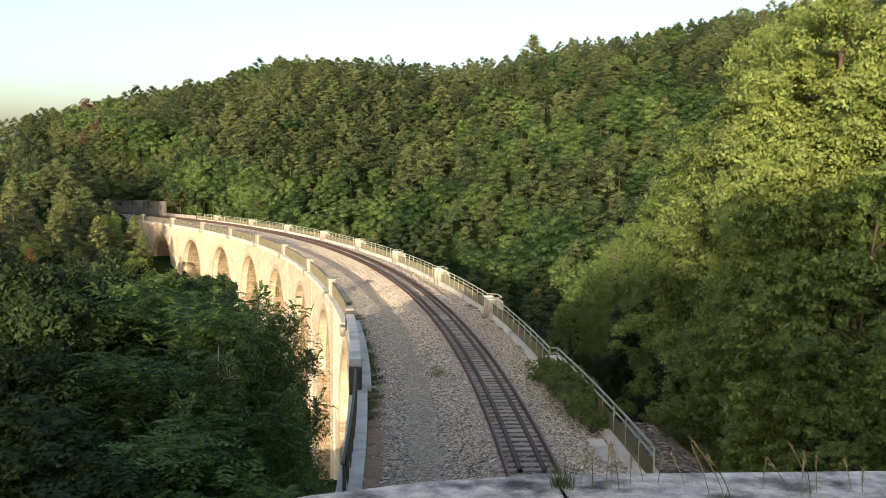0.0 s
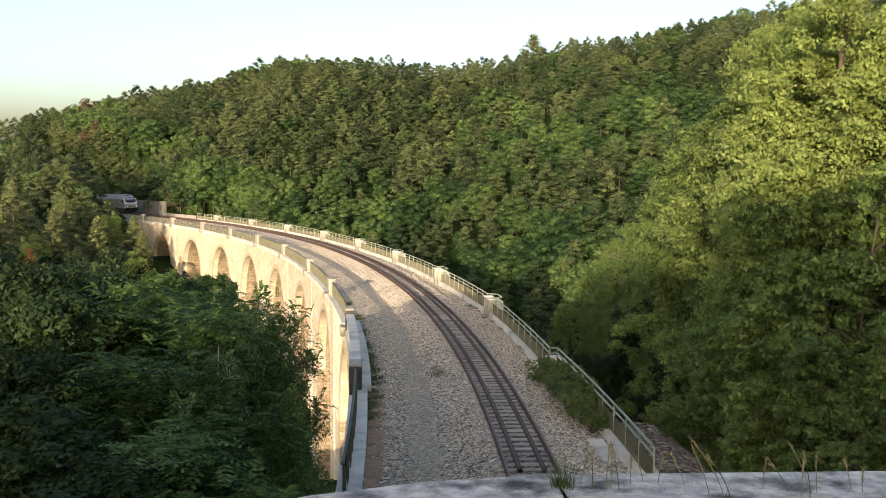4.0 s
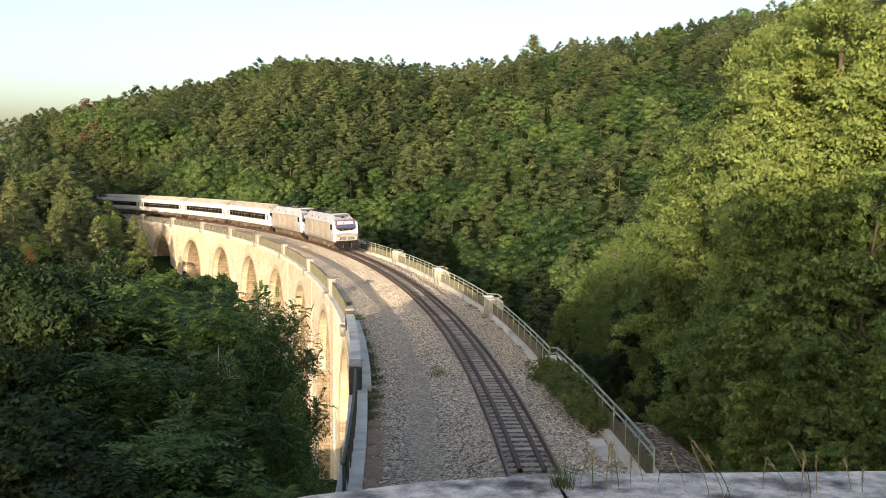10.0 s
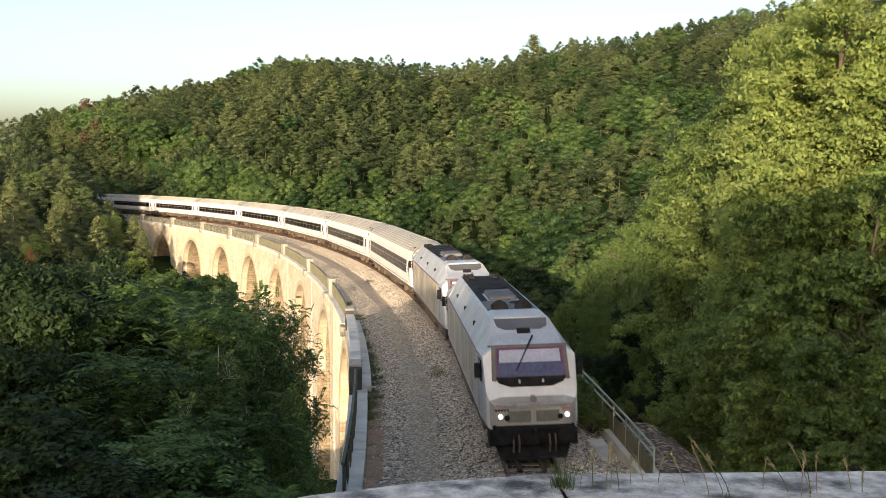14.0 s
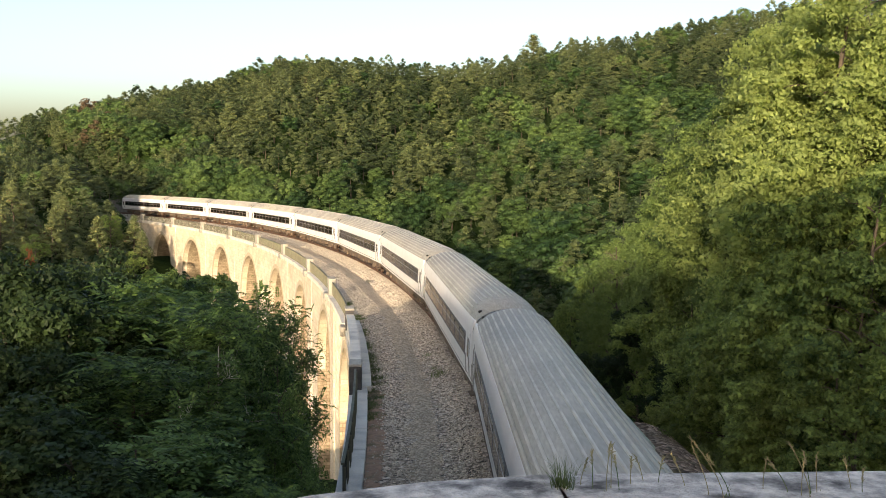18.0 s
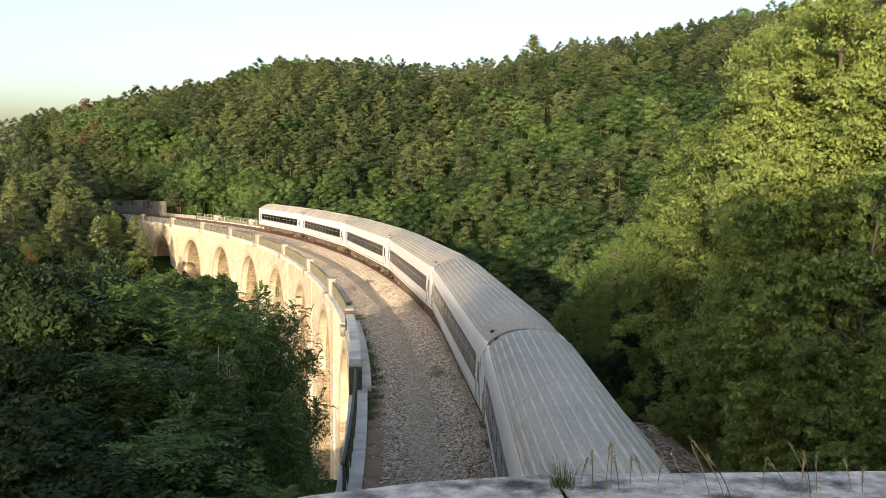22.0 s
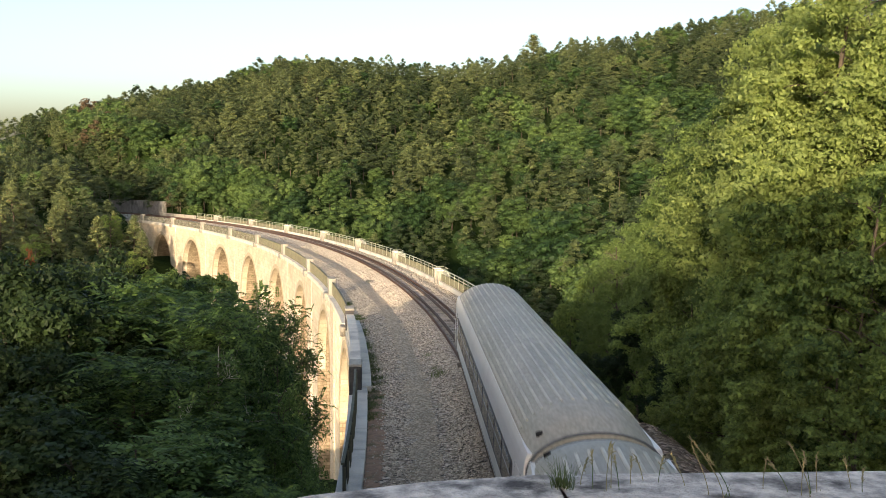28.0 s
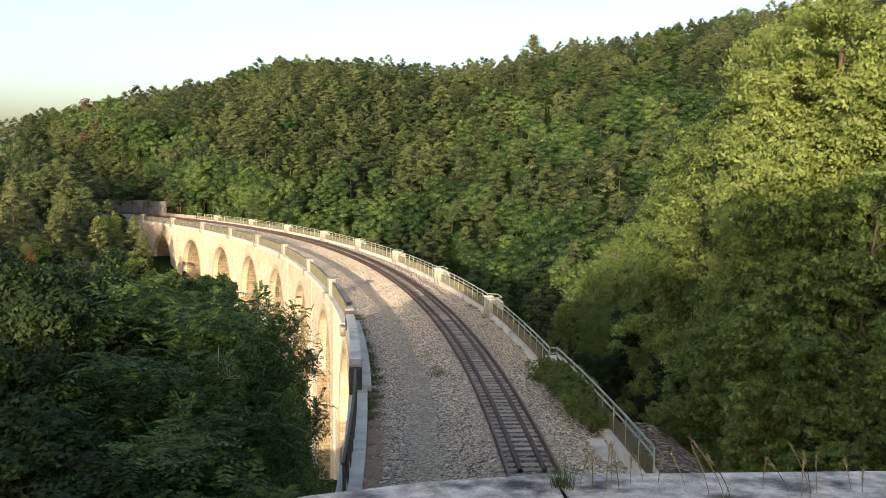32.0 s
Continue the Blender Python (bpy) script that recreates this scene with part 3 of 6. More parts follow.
def make_left_parapet():
    post_me = shared("pillar", bbox(-0.26, 0.26, -0.55, 0.55, -0.62, 0.66, bevel=0.02), SHADESTONE)
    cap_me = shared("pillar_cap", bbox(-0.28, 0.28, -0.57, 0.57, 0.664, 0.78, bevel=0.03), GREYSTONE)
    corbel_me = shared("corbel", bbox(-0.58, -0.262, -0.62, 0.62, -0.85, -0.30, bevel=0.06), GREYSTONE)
    post_far = shared("pillar", bbox(-0.26, 0.26, -0.7, 0.7, -0.62, 0.70, bevel=0.02), GREYSTONE)
    cap_far = shared("pillar_cap", bbox(-0.28, 0.28, -0.72, 0.72, 0.704, 0.80, bevel=0.03), GREYSTONE)
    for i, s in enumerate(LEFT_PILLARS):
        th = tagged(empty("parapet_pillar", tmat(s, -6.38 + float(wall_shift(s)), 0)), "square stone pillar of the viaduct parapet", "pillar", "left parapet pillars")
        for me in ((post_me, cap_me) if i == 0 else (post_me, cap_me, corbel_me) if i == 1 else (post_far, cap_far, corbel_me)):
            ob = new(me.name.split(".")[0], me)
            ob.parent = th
    ends = [28.0] + LEFT_PILLARS + [226.0]
    for i, (a, b) in enumerate(zip(ends, ends[1:])):
        a, b = a + 0.74, b - 0.74
        if i == 1:
            th = tagged(empty("parapet_wall"), "solid pale stone parapet wall between two pillars", "parapet")
            sweep("wall_body", [(-6.56, -0.6), (-6.2, -0.6), (-6.2, 0.32), (-6.56, 0.32)], a, b, 2.0, STONE_PALE, th, shift=wall_shift)
            n = 9
            for k in range(n):
                s0, s1 = a + (b - a) * k / n + 0.012, a + (b - a) * (k + 1) / n - 0.012
                sweep("coping_stone", [(-6.62, 0.322), (-6.16, 0.322), (-6.16, 0.46), (-6.62, 0.46)], s0, s1, 2.0, STONE_PALE, th, shift=wall_shift)
            continue
        th = tagged(empty("mesh_railing"), "olive wire-mesh railing with a top rail", "railing", "left parapet panels")
        top = 0.55 if i else 0.62
        wire_sheet("wire_mesh", -6.385, -0.42, top - 0.05, a, b, 0.06, 0.006, th, shift=wall_shift, mat=PANEL if i else PANEL_DARK)
        sweep("top_rail", [(-6.43, top - 0.06), (-6.34, top - 0.06), (-6.34, top), (-6.43, top)], a, b, 2.0, PANEL, th, shift=wall_shift)
        n = 8
        for k in range(n + 1):
            s = a + (b - a) * k / n
            s = min(max(s, a + 0.03), b - 0.03)
            o = new("panel_post", bpy.data.meshes.get("panel_post") or shared("panel_post", bbox(-0.03, 0.03, -0.03, 0.03, -0.5, 0.5), PANEL))
            o.parent = th
            o.matrix_basis = tmat(s, -6.33 + float(wall_shift(s)), 0)
    # coping slabs of the ledge, one by one
    th = tagged(empty("ledge"), "pale stone ledge slabs under the left parapet", "ledge", kind="structure")
    s = 28.0
    rng = np.random.default_rng(5)
    while s < 226:
        w = 1.45 + rng.uniform(-0.1, 0.1)
        near = s < 43.3
        mid = 43.3 <= s < 64
        dz = rng.uniform(-0.005, 0.005)
        if near:
            prof = [(-6.30, -0.6), (-5.90, -0.6), (-5.90, -0.30 + dz), (-6.30, -0.30 + dz)]
        elif mid:
            prof = [(-6.12, -0.6), (-5.72, -0.6), (-5.72, -0.26 + dz), (-6.12, -0.26 + dz)]
        else:
            prof = [(-6.75, -0.505), (-6.1, -0.505), (-6.1, -0.42 + dz), (-6.75, -0.42 + dz)]
        sweep("ledge_slab", prof, s + 0.006, min(s + w, 226) - 0.006, 1.5, STONE_PALE, th, shift=wall_shift)
        s += w


make_left_parapet()


# retaining wall stone, darkened and blotched to stand for the trees' shade
SHADEWALL = surface("mossy_masonry", (0.27, 0.255, 0.23), (0.18, 0.172, 0.15), 1.2, 0.95, 0.5, c3=(0.05, 0.055, 0.035), stain=0.5, fine=14)


def rail_shift(s):
    """How far the right railing stands out from its far line."""
    return np.where(np.asarray(s) < 46.85, 0.06, np.interp(s, [46.85, 66, 90], [-0.28, 0.1, 0.0]))


def make_right_parapet():
    po = 3.30
    post = shared("pillar", bbox(-0.26, 0.26, -0.22, 0.22, -0.75, 0.62, bevel=0.02), GREYSTONE)
    back = shared("refuge_back", bbox(0.55, 0.72, -0.75, 0.75, -0.75, 0.50, bevel=0.015), STONE_PALE)
    cap = shared("pillar_cap", bbox(-0.3, 0.3, -0.26, 0.26, 0.62, 0.70, bevel=0.02), STONE_PALE)
    vert = shared("baluster", bbox(-0.025, 0.025, -0.025, 0.025, -0.3, 0.80), PAINT_RAIL)
    for s in RIGHT_PILLARS:
        th = tagged(empty("parapet_pillar", tmat(s, po + float(rail_shift(s)), 0)), "pair of pale stone pillars at a refuge of the parapet", "pillar", "right parapet pillars")
        for dy in (-0.72, 0.72):
            for me in (post, cap):
                ob = new(me.name.split(".")[0], me)
                ob.parent = th
                ob.matrix_basis = Matrix.Translation((0, dy, 0))
        ob = new("refuge_back", back)
        ob.parent = th
        # rail that jogs out round the refuge
        for z in (0.78, 0.55):
            for p, q in (((0, -0.95, z), (0.62, -0.7, z)), ((0.62, -0.7, z), (0.62, 0.7, z)), ((0.62, 0.7, z), (0, 0.95, z))):
                part("refuge_rail", tube(p, q, 0.028, seg=6), PAINT_RAIL, th)
    ends = [29.6, 46.84] + RIGHT_PILLARS + [217.0]
    for i, (a, b) in enumerate(zip(ends, ends[1:])):
        a, b = a + (0.95 if i > 1 else 0.02 * i), b - (0.95 if i else 0)
        th = tagged(empty("parapet_railing"), "pale green iron railing with olive wire mesh on a stone kerb", "railing", "right parapet railings")
        sweep("kerb", [(po - 0.2, -0.75), (po + 0.2, -0.75), (po + 0.2, -0.22), (po - 0.2, -0.22)], a, b, 2.0, STONE_PALE, th, shift=rail_shift)
        wire_sheet("wire_mesh", po, -0.22, 0.40, a, b, 0.036, 0.011, th, shift=rail_shift)
        for z, h in ((0.78, 0.05), (0.55, 0.035)):
            sweep("rail_bar", [(po - 0.03, z), (po + 0.03, z), (po + 0.03, z + h), (po - 0.03, z + h)], a, b, 2.0, PAINT_RAIL, th, shift=rail_shift)
        n = max(2, int(round((b - a) / 1.9)))
        for k in range(n + 1):
            s = a + (b - a) * k / n
            ob = new("baluster", vert)
            ob.parent = th
            ob.matrix_basis = tmat(s, po - 0.001 + float(rail_shift(s)), 0)
    # where the near length of railing steps out: cross rails over a low plinth
    th = tagged(empty("railing_step", tmat(46.85, po, 0)), "pale stone plinth with green cross rails where the railing steps out", "plinth")
    part("plinth", bbox(-0.3, 0.3, 0.15, 0.95, -0.75, 0.3, bevel=0.02), STONE_PALE, th)
    for z in (0.805, 0.567):
        part("cross_rail", bbox(-0.305, 0.085, -0.03, 0.03, z - 0.025, z + 0.02), PAINT_RAIL, th)
    # wall beyond the far end of the railing and the retaining wall of the cutting
    ob = sweep("parapet_wall", [(3.2, -0.8), (3.6, -0.8), (3.6, 0.3), (3.2, 0.3)], 217.6, 238, 3, GREYSTONE)
    tagged(ob, "low pale stone wall at the viaduct's end", "parapet")
    ob = sweep("retaining_wall", [(5.0, -0.8), (6.2, -0.8), (6.2, 2.5), (5.3, 2.5)], 242, 275, 4, SHADEWALL)
    tagged(ob, "grey masonry retaining wall of the cutting", "retaining wall", kind="structure")


make_right_parapet()


# ---- the overbridge wall below the camera ----
def make_near_wall():
    edge = [(-3.2, 0.2), (-1.3, 1.37), (-0.75, 1.805), (-0.27, 2.085), (-0.05, 2.175), (0.20, 2.231), (0.2305, 2.2333)]
    edge2 = [(0.2335, 2.2345), (0.93, 2.27), (2.2, 2.285), (5.0, 2.295)]
    top = EYE.z - 0.681
    th = tagged(empty("bridge_wall"), "grey weathered concrete parapet wall of a road bridge", "wall", kind="structure")

    def block(name, pts, z0, z1, t, mat, over=0.0):
        bm = bmesh.new()
        far, near = [], []
        for i, (x, y) in enumerate(pts):
            a, b = Vector(pts[max(i - 1, 0)]), Vector(pts[min(i + 1, len(pts) - 1)])
            d = (b - a).normalized()
            nrm = Vector((-d.y, d.x))
            far.append(Vector((x, y)) + nrm * over)
            near.append(Vector((x, y)) - nrm * t)
        nx = len(pts)
        rows = []
        for p, q in zip(far, near):
            rows.append([bm.verts.new((p.x, p.y, z0)), bm.verts.new((p.x, p.y, z1 - 0.02)), bm.verts.new((p.x + (q.x - p.x) * 0.05, p.y + (q.y - p.y) * 0.05, z1)),
                         bm.verts.new((q.x, q.y, z1)), bm.verts.new((q.x, q.y, z0))])
        for r, r2 in zip(rows, rows[1:]):
            for k in range(5):
                bm.faces.new((r[k], r[(k + 1) % 5], r2[(k + 1) % 5], r2[k]))
        bm.faces.new(rows[0])
        bm.faces.new(rows[-1][::-1])
        return part(name, bm, mat, th)

    def dense(pts):
        out = []
        for (a, b), (c, d) in zip(pts, pts[1:]):
            n = max(1, int(math.hypot(c - a, d - b) / 0.12))
            out += [(a + (c - a) * i / n, b + (d - b) * i / n) for i in range(n)]
        return out + [pts[-1]]
    block("coping", dense(edge), top - 0.22, top, 0.42, NEARWALL)
    block("coping", dense(edge2), top - 0.22, top, 0.42, NEARWALL)
    block("wall_body", edge + edge2[1:], top - 1.6, top - 0.221, 0.36, CONCRETE, over=-0.05)
    # bridge deck that the camera stands over
    ob = part("bridge_deck", bbox(-5.6, 9, -4.5, 0.4, 6.3, 6.95), CONCRETE)
    tagged(ob, "concrete road bridge deck over the railway", "bridge", kind="structure")
    for x0, x1 in ((-9.0, -5.0), (8.2, 12.0)):
        ob = part("bridge_abutment", bbox(x0, x1, -4.3, 0.3, -2.0, 6.296), CONCRETE)
        tagged(ob, "concrete abutment of the road bridge", "abutment", kind="structure")


NEARWALL = surface("lichen_concrete", (0.86, 0.8, 0.72), (0.44, 0.4, 0.36), 22, 0.95, 1.0, c3=(0.1, 0.092, 0.085), stain=0.7, fine=130, distance=0.008)
make_near_wall()


# ---- train ----
WHITE = surface("white_paint", (0.92, 0.89, 0.84), (0.86, 0.83, 0.78), 1.2, 0.35, 0.02, fine=30, c3=(0.62, 0.57, 0.49), stain=0.2)
SILVER = surface("silver_grey_paint", (0.47, 0.45, 0.415), (0.34, 0.325, 0.295), 1.6, 0.34, 0.02, metal=0.3, fine=20, c3=(0.34, 0.28, 0.2), stain=0.3)
GREYROOF = surface("grey_roof", (0.485, 0.435, 0.34), (0.375, 0.335, 0.255), 0.9, 0.5, 0.05, fine=15, c3=(0.22, 0.2, 0.17), stain=0.4, squash=(0.3, 1, 1))
LOCOROOF = surface("loco_roof", (0.56, 0.575, 0.575), (0.45, 0.46, 0.46), 1.0, 0.5, 0.05, fine=15, c3=(0.22, 0.2, 0.18), stain=0.3)
DUSTY = surface("soot_stained_roof", (0.2, 0.2, 0.195), (0.07, 0.068, 0.065), 1.1, 0.8, 0.1, fine=14, c3=(0.02, 0.02, 0.02), stain=0.5, spec=0.15)
NOSE = surface("dirty_silver_paint", (0.48, 0.455, 0.41), (0.36, 0.335, 0.29), 1.8, 0.42, 0.03, metal=0.2, fine=22, c3=(0.3, 0.25, 0.19), stain=0.35)
LAMPRED = surface("faded_red_paint", (0.42, 0.2, 0.18), (0.34, 0.16, 0.15), 4, 0.5, 0.02)
SOOT = surface("sooty_metal", (0.018, 0.017, 0.016), (0.045, 0.042, 0.04), 2.0, 0.9, 0.2, fine=20, spec=0.1)
UNDER = surface("brake_dust", (0.1, 0.076, 0.056), (0.2, 0.15, 0.105), 2.5, 0.85, 0.3, fine=25, spec=0.15)
GLOSSWHITE = surface("gloss_white_paint", (0.83, 0.815, 0.78), (0.75, 0.73, 0.69), 1.2, 0.22, 0.0, fine=30, c3=(0.5, 0.45, 0.37), stain=0.35)
BLACK = surface("black_steel", (0.012, 0.012, 0.013), (0.024, 0.023, 0.022), 4, 0.8, 0.1, fine=30, spec=0.1)
DARKBAND = surface("dark_window_band", (0.07, 0.06, 0.055), (0.1, 0.085, 0.075), 2, 0.45, 0.02, fine=20)
YELLOWED = surface("ochre_panel", (0.5, 0.42, 0.28), (0.44, 0.37, 0.26), 0.8, 0.5, 0.03, fine=15, c3=(0.3, 0.24, 0.16), stain=0.3)
MAROON = surface("maroon_frame", (0.2, 0.035, 0.055), (0.15, 0.03, 0.045), 3, 0.4, 0.02, fine=30)
GLASS = bpy.data.materials.new("dark_glass")
GLASS.use_nodes = True
_b = GLASS.node_tree.nodes["Principled BSDF"]
_b.inputs["Base Color"].default_value = (0.022, 0.017, 0.014, 1)
_b.inputs["Roughness"].default_value = 0.12
_b.inputs["Specular IOR Level"].default_value = 0.4
# bluish white of the sky's reflection, painted on a plate over the windscreen
SKYSHEEN = surface("pale_blind", (0.42, 0.43, 0.52), (0.36, 0.37, 0.46), 3, 0.3, 0.02, fine=20)
DUSTED = surface("dusty_silver_paint", (0.56, 0.52, 0.455), (0.46, 0.41, 0.33), 1.1, 0.42, 0.02, metal=0.15, fine=20, c3=(0.4, 0.31, 0.2), stain=0.5)
# windscreen glass, with the blue it reflects put into the base colour
SKYGLASS = surface("blue_tinted_screen", (0.07, 0.08, 0.15), (0.055, 0.062, 0.12), 2, 0.12, 0.0, fine=10)
LAMP = glow("headlight_glow", (1.0, 0.97, 0.9), 2.5)
RIB = surface("pale_roof_rib", (0.66, 0.61, 0.5), (0.53, 0.485, 0.39), 1.5, 0.5, 0.05, fine=15, c3=(0.3, 0.27, 0.23), stain=0.3)
SLATE = surface("dark_grey_panel", (0.15, 0.15, 0.145), (0.11, 0.11, 0.105), 1.5, 0.5, 0.05, fine=20, c3=(0.08, 0.075, 0.07), stain=0.4)
LOUVRE = surface("grey_green_grille", (0.17, 0.175, 0.14), (0.13, 0.135, 0.11), 3, 0.6, 0.1, fine=40)
TAILRED = surface("red_lens", (0.35, 0.02, 0.02), (0.3, 0.015, 0.015), 5, 0.3, 0.0)


def loft(sections, close_ends=True):
    """A bmesh through rings of the same number of points."""
    bm = bmesh.new()
    rings = [[bm.verts.new(p) for p in ring] for ring in sections]
    for r, r2 in zip(rings, rings[1:]):
        n = len(r)
        for k in range(n):
            bm.faces.new((r[k], r[(k + 1) % n], r2[(k + 1) % n], r2[k]))
    if close_ends:
        bm.faces.new(rings[0])
        bm.faces.new(rings[-1][::-1])
    return bm


def wheelset(parent, x, r=0.46, w=0.06):
    for y in (-0.75, 0.75):
        bm = bmesh.new()
        cyl(bm, (x, y - w, r), (x, y + w, r), r, seg=20)
        cyl(bm, (x, y - w - 0.03, r), (x, y + w + 0.03, r), 0.14, seg=12)
        part("wheel", bm, RUST, parent)
    part("axle", tube((x, -0.7, r), (x, 0.7, r), 0.08, seg=8), UNDER, parent)


def bogie(parent, x, base=2.56):
    b = part("bogie", bbox(x - base / 2 - 0.55, x + base / 2 + 0.55, -0.3, 0.3, 0.42, 0.66, bevel=0.04), UNDER, parent)
    for y in (-1.02, 1.02):
        bm = bmesh.new()
        box(bm, x - base / 2 - 0.55, x + base / 2 + 0.55, y - 0.09, y + 0.09, 0.48, 0.78, bevel=0.04)
        for dx in (-base / 2, base / 2):
            box(bm, x + dx - 0.2, x + dx + 0.2, y - 0.13, y + 0.13, 0.3, 0.62, bevel=0.03)
        for dx in (-0.35, 0.35):
            cyl(bm, (x + dx, y * 1.04, 0.5), (x + dx, y * 1.04, 1.0), 0.13, seg=10)
        part("side_frame", bm, UNDER, b)
    wheelset(b, x - base / 2)
    wheelset(b, x + base / 2)
    return b


def buffers(parent, x, sg, z=1.05):
    for y in (-0.875, 0.875):
        bm = bmesh.new()
        cyl(bm, (x, y, z), (x + sg * 0.45, y, z), 0.11, 0.09, seg=12)
        cyl(bm, (x + sg * 0.45, y, z), (x + sg * 0.52, y, z), 0.24, 0.24, seg=16)
        part("buffer", bm, BLACK, parent)
    bm = bmesh.new()
    box(bm, min(x, x + sg * 0.4), max(x, x + sg * 0.4), -0.06, 0.06, z - 0.1, z + 0.1, bevel=0.02)
    box(bm, x + sg * 0.3 - 0.05, x + sg * 0.3 + 0.05, -0.12, 0.12, z - 0.35, z + 0.02, bevel=0.02)
    part("coupling", bm, BLACK, parent)


def side_y(z):
    """Half width of the coach body at height z: upright to the waist, leaning in above it."""
    return float(np.interp(z, [1.05, 1.45, 2.0, 2.95], [1.35, 1.41, 1.41, 1.335]))


def side_plate(x0, x1, z0, z1, d0, d1, sg, steps=1):
    """A plate that follows the leaning side, from depth d0 to d1 outside it."""
    secs = []
    for x in (x0, x1):
        zs = [z0 + (z1 - z0) * k / steps for k in range(steps + 1)]
        secs.append([(x, sg * (side_y(z) + d1), z) for z in zs] + [(x, sg * (side_y(z) + d0), z) for z in reversed(zs)])
    return loft(secs)


ROOF_HW, ROOF_Z, ROOF_TOP = 1.33, 2.95, 4.03


def roof_at(a):
    return ROOF_HW * math.copysign(abs(math.cos(a)) ** 0.94, math.cos(a)), ROOF_Z + (ROOF_TOP - ROOF_Z) * math.sin(a) ** 0.95


def make_coach():
    L, zf = 26.0, 1.05
    c = empty("passenger_coach")
    h = L / 2
    zs = (zf, 1.45, 2.0, ROOF_Z)
    ring = [(-side_y(z), z) for z in zs] + [(side_y(z), z) for z in reversed(zs)]
    part("body", loft([[(x, y * k, z) for y, z in ring] for x, k in ((-h, 0.965), (-h + 0.12, 1), (h - 0.12, 1), (h, 0.965))]), WHITE, c)
    rc = [roof_at(math.pi * k / 16) for k in range(17)]
    secs = []
    for x, k, q in ((-h, 0.95, 0.72), (-h + 0.15, 0.99, 0.77), (-h + 0.7, 1, 0.9), (-h + 1.35, 1, 0.985), (-h + 1.7, 1, 1), (h - 1.7, 1, 1), (h - 1.35, 1, 0.985), (h - 0.7, 1, 0.9), (h - 0.15, 0.99, 0.77), (h, 0.95, 0.72)):
        secs.append([(x, y * k, ROOF_Z + 0.003 + (z - ROOF_Z) * q) for y, z in rc])
    part("roof", loft(secs), GREYROOF, c, "grey ribbed metal roof", smooth=False)
    for sg in (-1, 1):
        # white cant strip between windows and roof
        a0 = [0.0, 0.13, 0.26, 0.38]
        outer = [(roof_at(a)[0] + 0.012, roof_at(a)[1] + 0.01 * k) for k, a in enumerate(a0)]
        inner = [(y - 0.09, z - 0.02) for y, z in reversed(outer)]
        part("cant_strip", loft([[(x, sg * y, z) for y, z in outer + inner] for x in (-h + 0.14, h - 0.14)]), WHITE, c)
    for a in [0.5 + 0.165 * k for k in range(14)]:
        y, z = roof_at(a)
        n = Vector((0, math.cos(a) * 0.6, math.sin(a))).normalized()
        t = Vector((0, n.z, -n.y))
        p = Vector((0, y, z))
        ringp = [p - t * 0.036 - n * 0.02, p - t * 0.022 + n * 0.034, p + t * 0.022 + n * 0.034, p + t * 0.036 - n * 0.02]
        part("roof_rib", loft([[(x, q.y, q.z) for q in ringp] for x in (-h + 1.75, h - 1.75)]), RIB, c)
    # rim round each end of the roof
    for x in (-h + 0.02, h - 0.1):
        secs = []
        for xx in (x, x + 0.08):
            o = [(xx, y * 0.99, ROOF_Z + (z - ROOF_Z) * 0.75 + 0.014) for y, z in rc]
            i = [(xx, y * 0.9, ROOF_Z + (z - ROOF_Z) * 0.75 - 0.06) for y, z in reversed(rc)]
            secs.append(o + i)
        part("roof_rim", loft(secs), SLATE, c, "dark seal round the roof's end")
    for x in (-h + 0.6, h - 0.6):
        y, z = roof_at(2.35)
        z = ROOF_Z + (z - ROOF_Z) * 0.86
        part("roof_vent", tube((x, y, z - 0.02), (x, y * 1.02, z + 0.06), 0.07, seg=10), SOOT, c)
    for sg in (-1, 1):
        part("window_band", side_plate(-h + 2.05, h - 2.05, 1.84, 2.72, -0.03, 0.008, sg, 2), DARKBAND, c)
        n = 11
        for k in range(n):
            xc = -h + 2.2 + (L - 4.4) * (k + 0.5) / n
            w = part("window", side_plate(xc - 0.84, xc + 0.84, 1.94, 2.64, -0.02, 0.014, sg), GLASS, c)
            part("top_light", side_plate(xc - 0.80, xc + 0.80, 2.40, 2.61, 0.0, 0.019, sg), GLASS, w)
            part("window_rail", side_plate(xc - 0.84, xc + 0.84, 2.37, 2.40, 0.0, 0.022, sg), SILVER, w)
        for x in (-h + 1.1, h - 1.1):
            d = part("door", side_plate(x - 0.42, x + 0.42, 1.2, 2.86, -0.03, 0.012, sg, 3), WHITE, c)
            part("door_window", side_plate(x - 0.22, x + 0.22, 1.95, 2.62, 0.0, 0.018, sg), GLASS, d)
            part("door_handle", side_plate(x + 0.3, x + 0.34, 1.5, 2.0, 0.0, 0.03, sg), BLACK, d)
            part("door_seam", side_plate(x - 0.46, x - 0.43, 1.2, 2.86, -0.02, 0.009, sg, 3), BLACK, d)
            part("door_seam", side_plate(x + 0.43, x + 0.46, 1.2, 2.86, -0.02, 0.009, sg, 3), BLACK, d)
            for dx in (-0.55, 0.55):
                part("hand_rail", tube((x + dx, sg * 1.44, 1.3), (x + dx, sg * 1.44, 2.0), 0.018, seg=6), SILVER, c)
            part("step", bbox(x - 0.4, x + 0.4, min(sg * 1.2, sg * 1.4), max(sg * 1.2, sg * 1.4), 0.55, 0.6), UNDER, c)
        part("waist_line", side_plate(-h + 0.15, h - 0.15, 1.2, 1.24, -0.02, 0.006, sg), DARKBAND, c)
        y0, y1 = sorted((sg * 1.24, sg * 1.34))
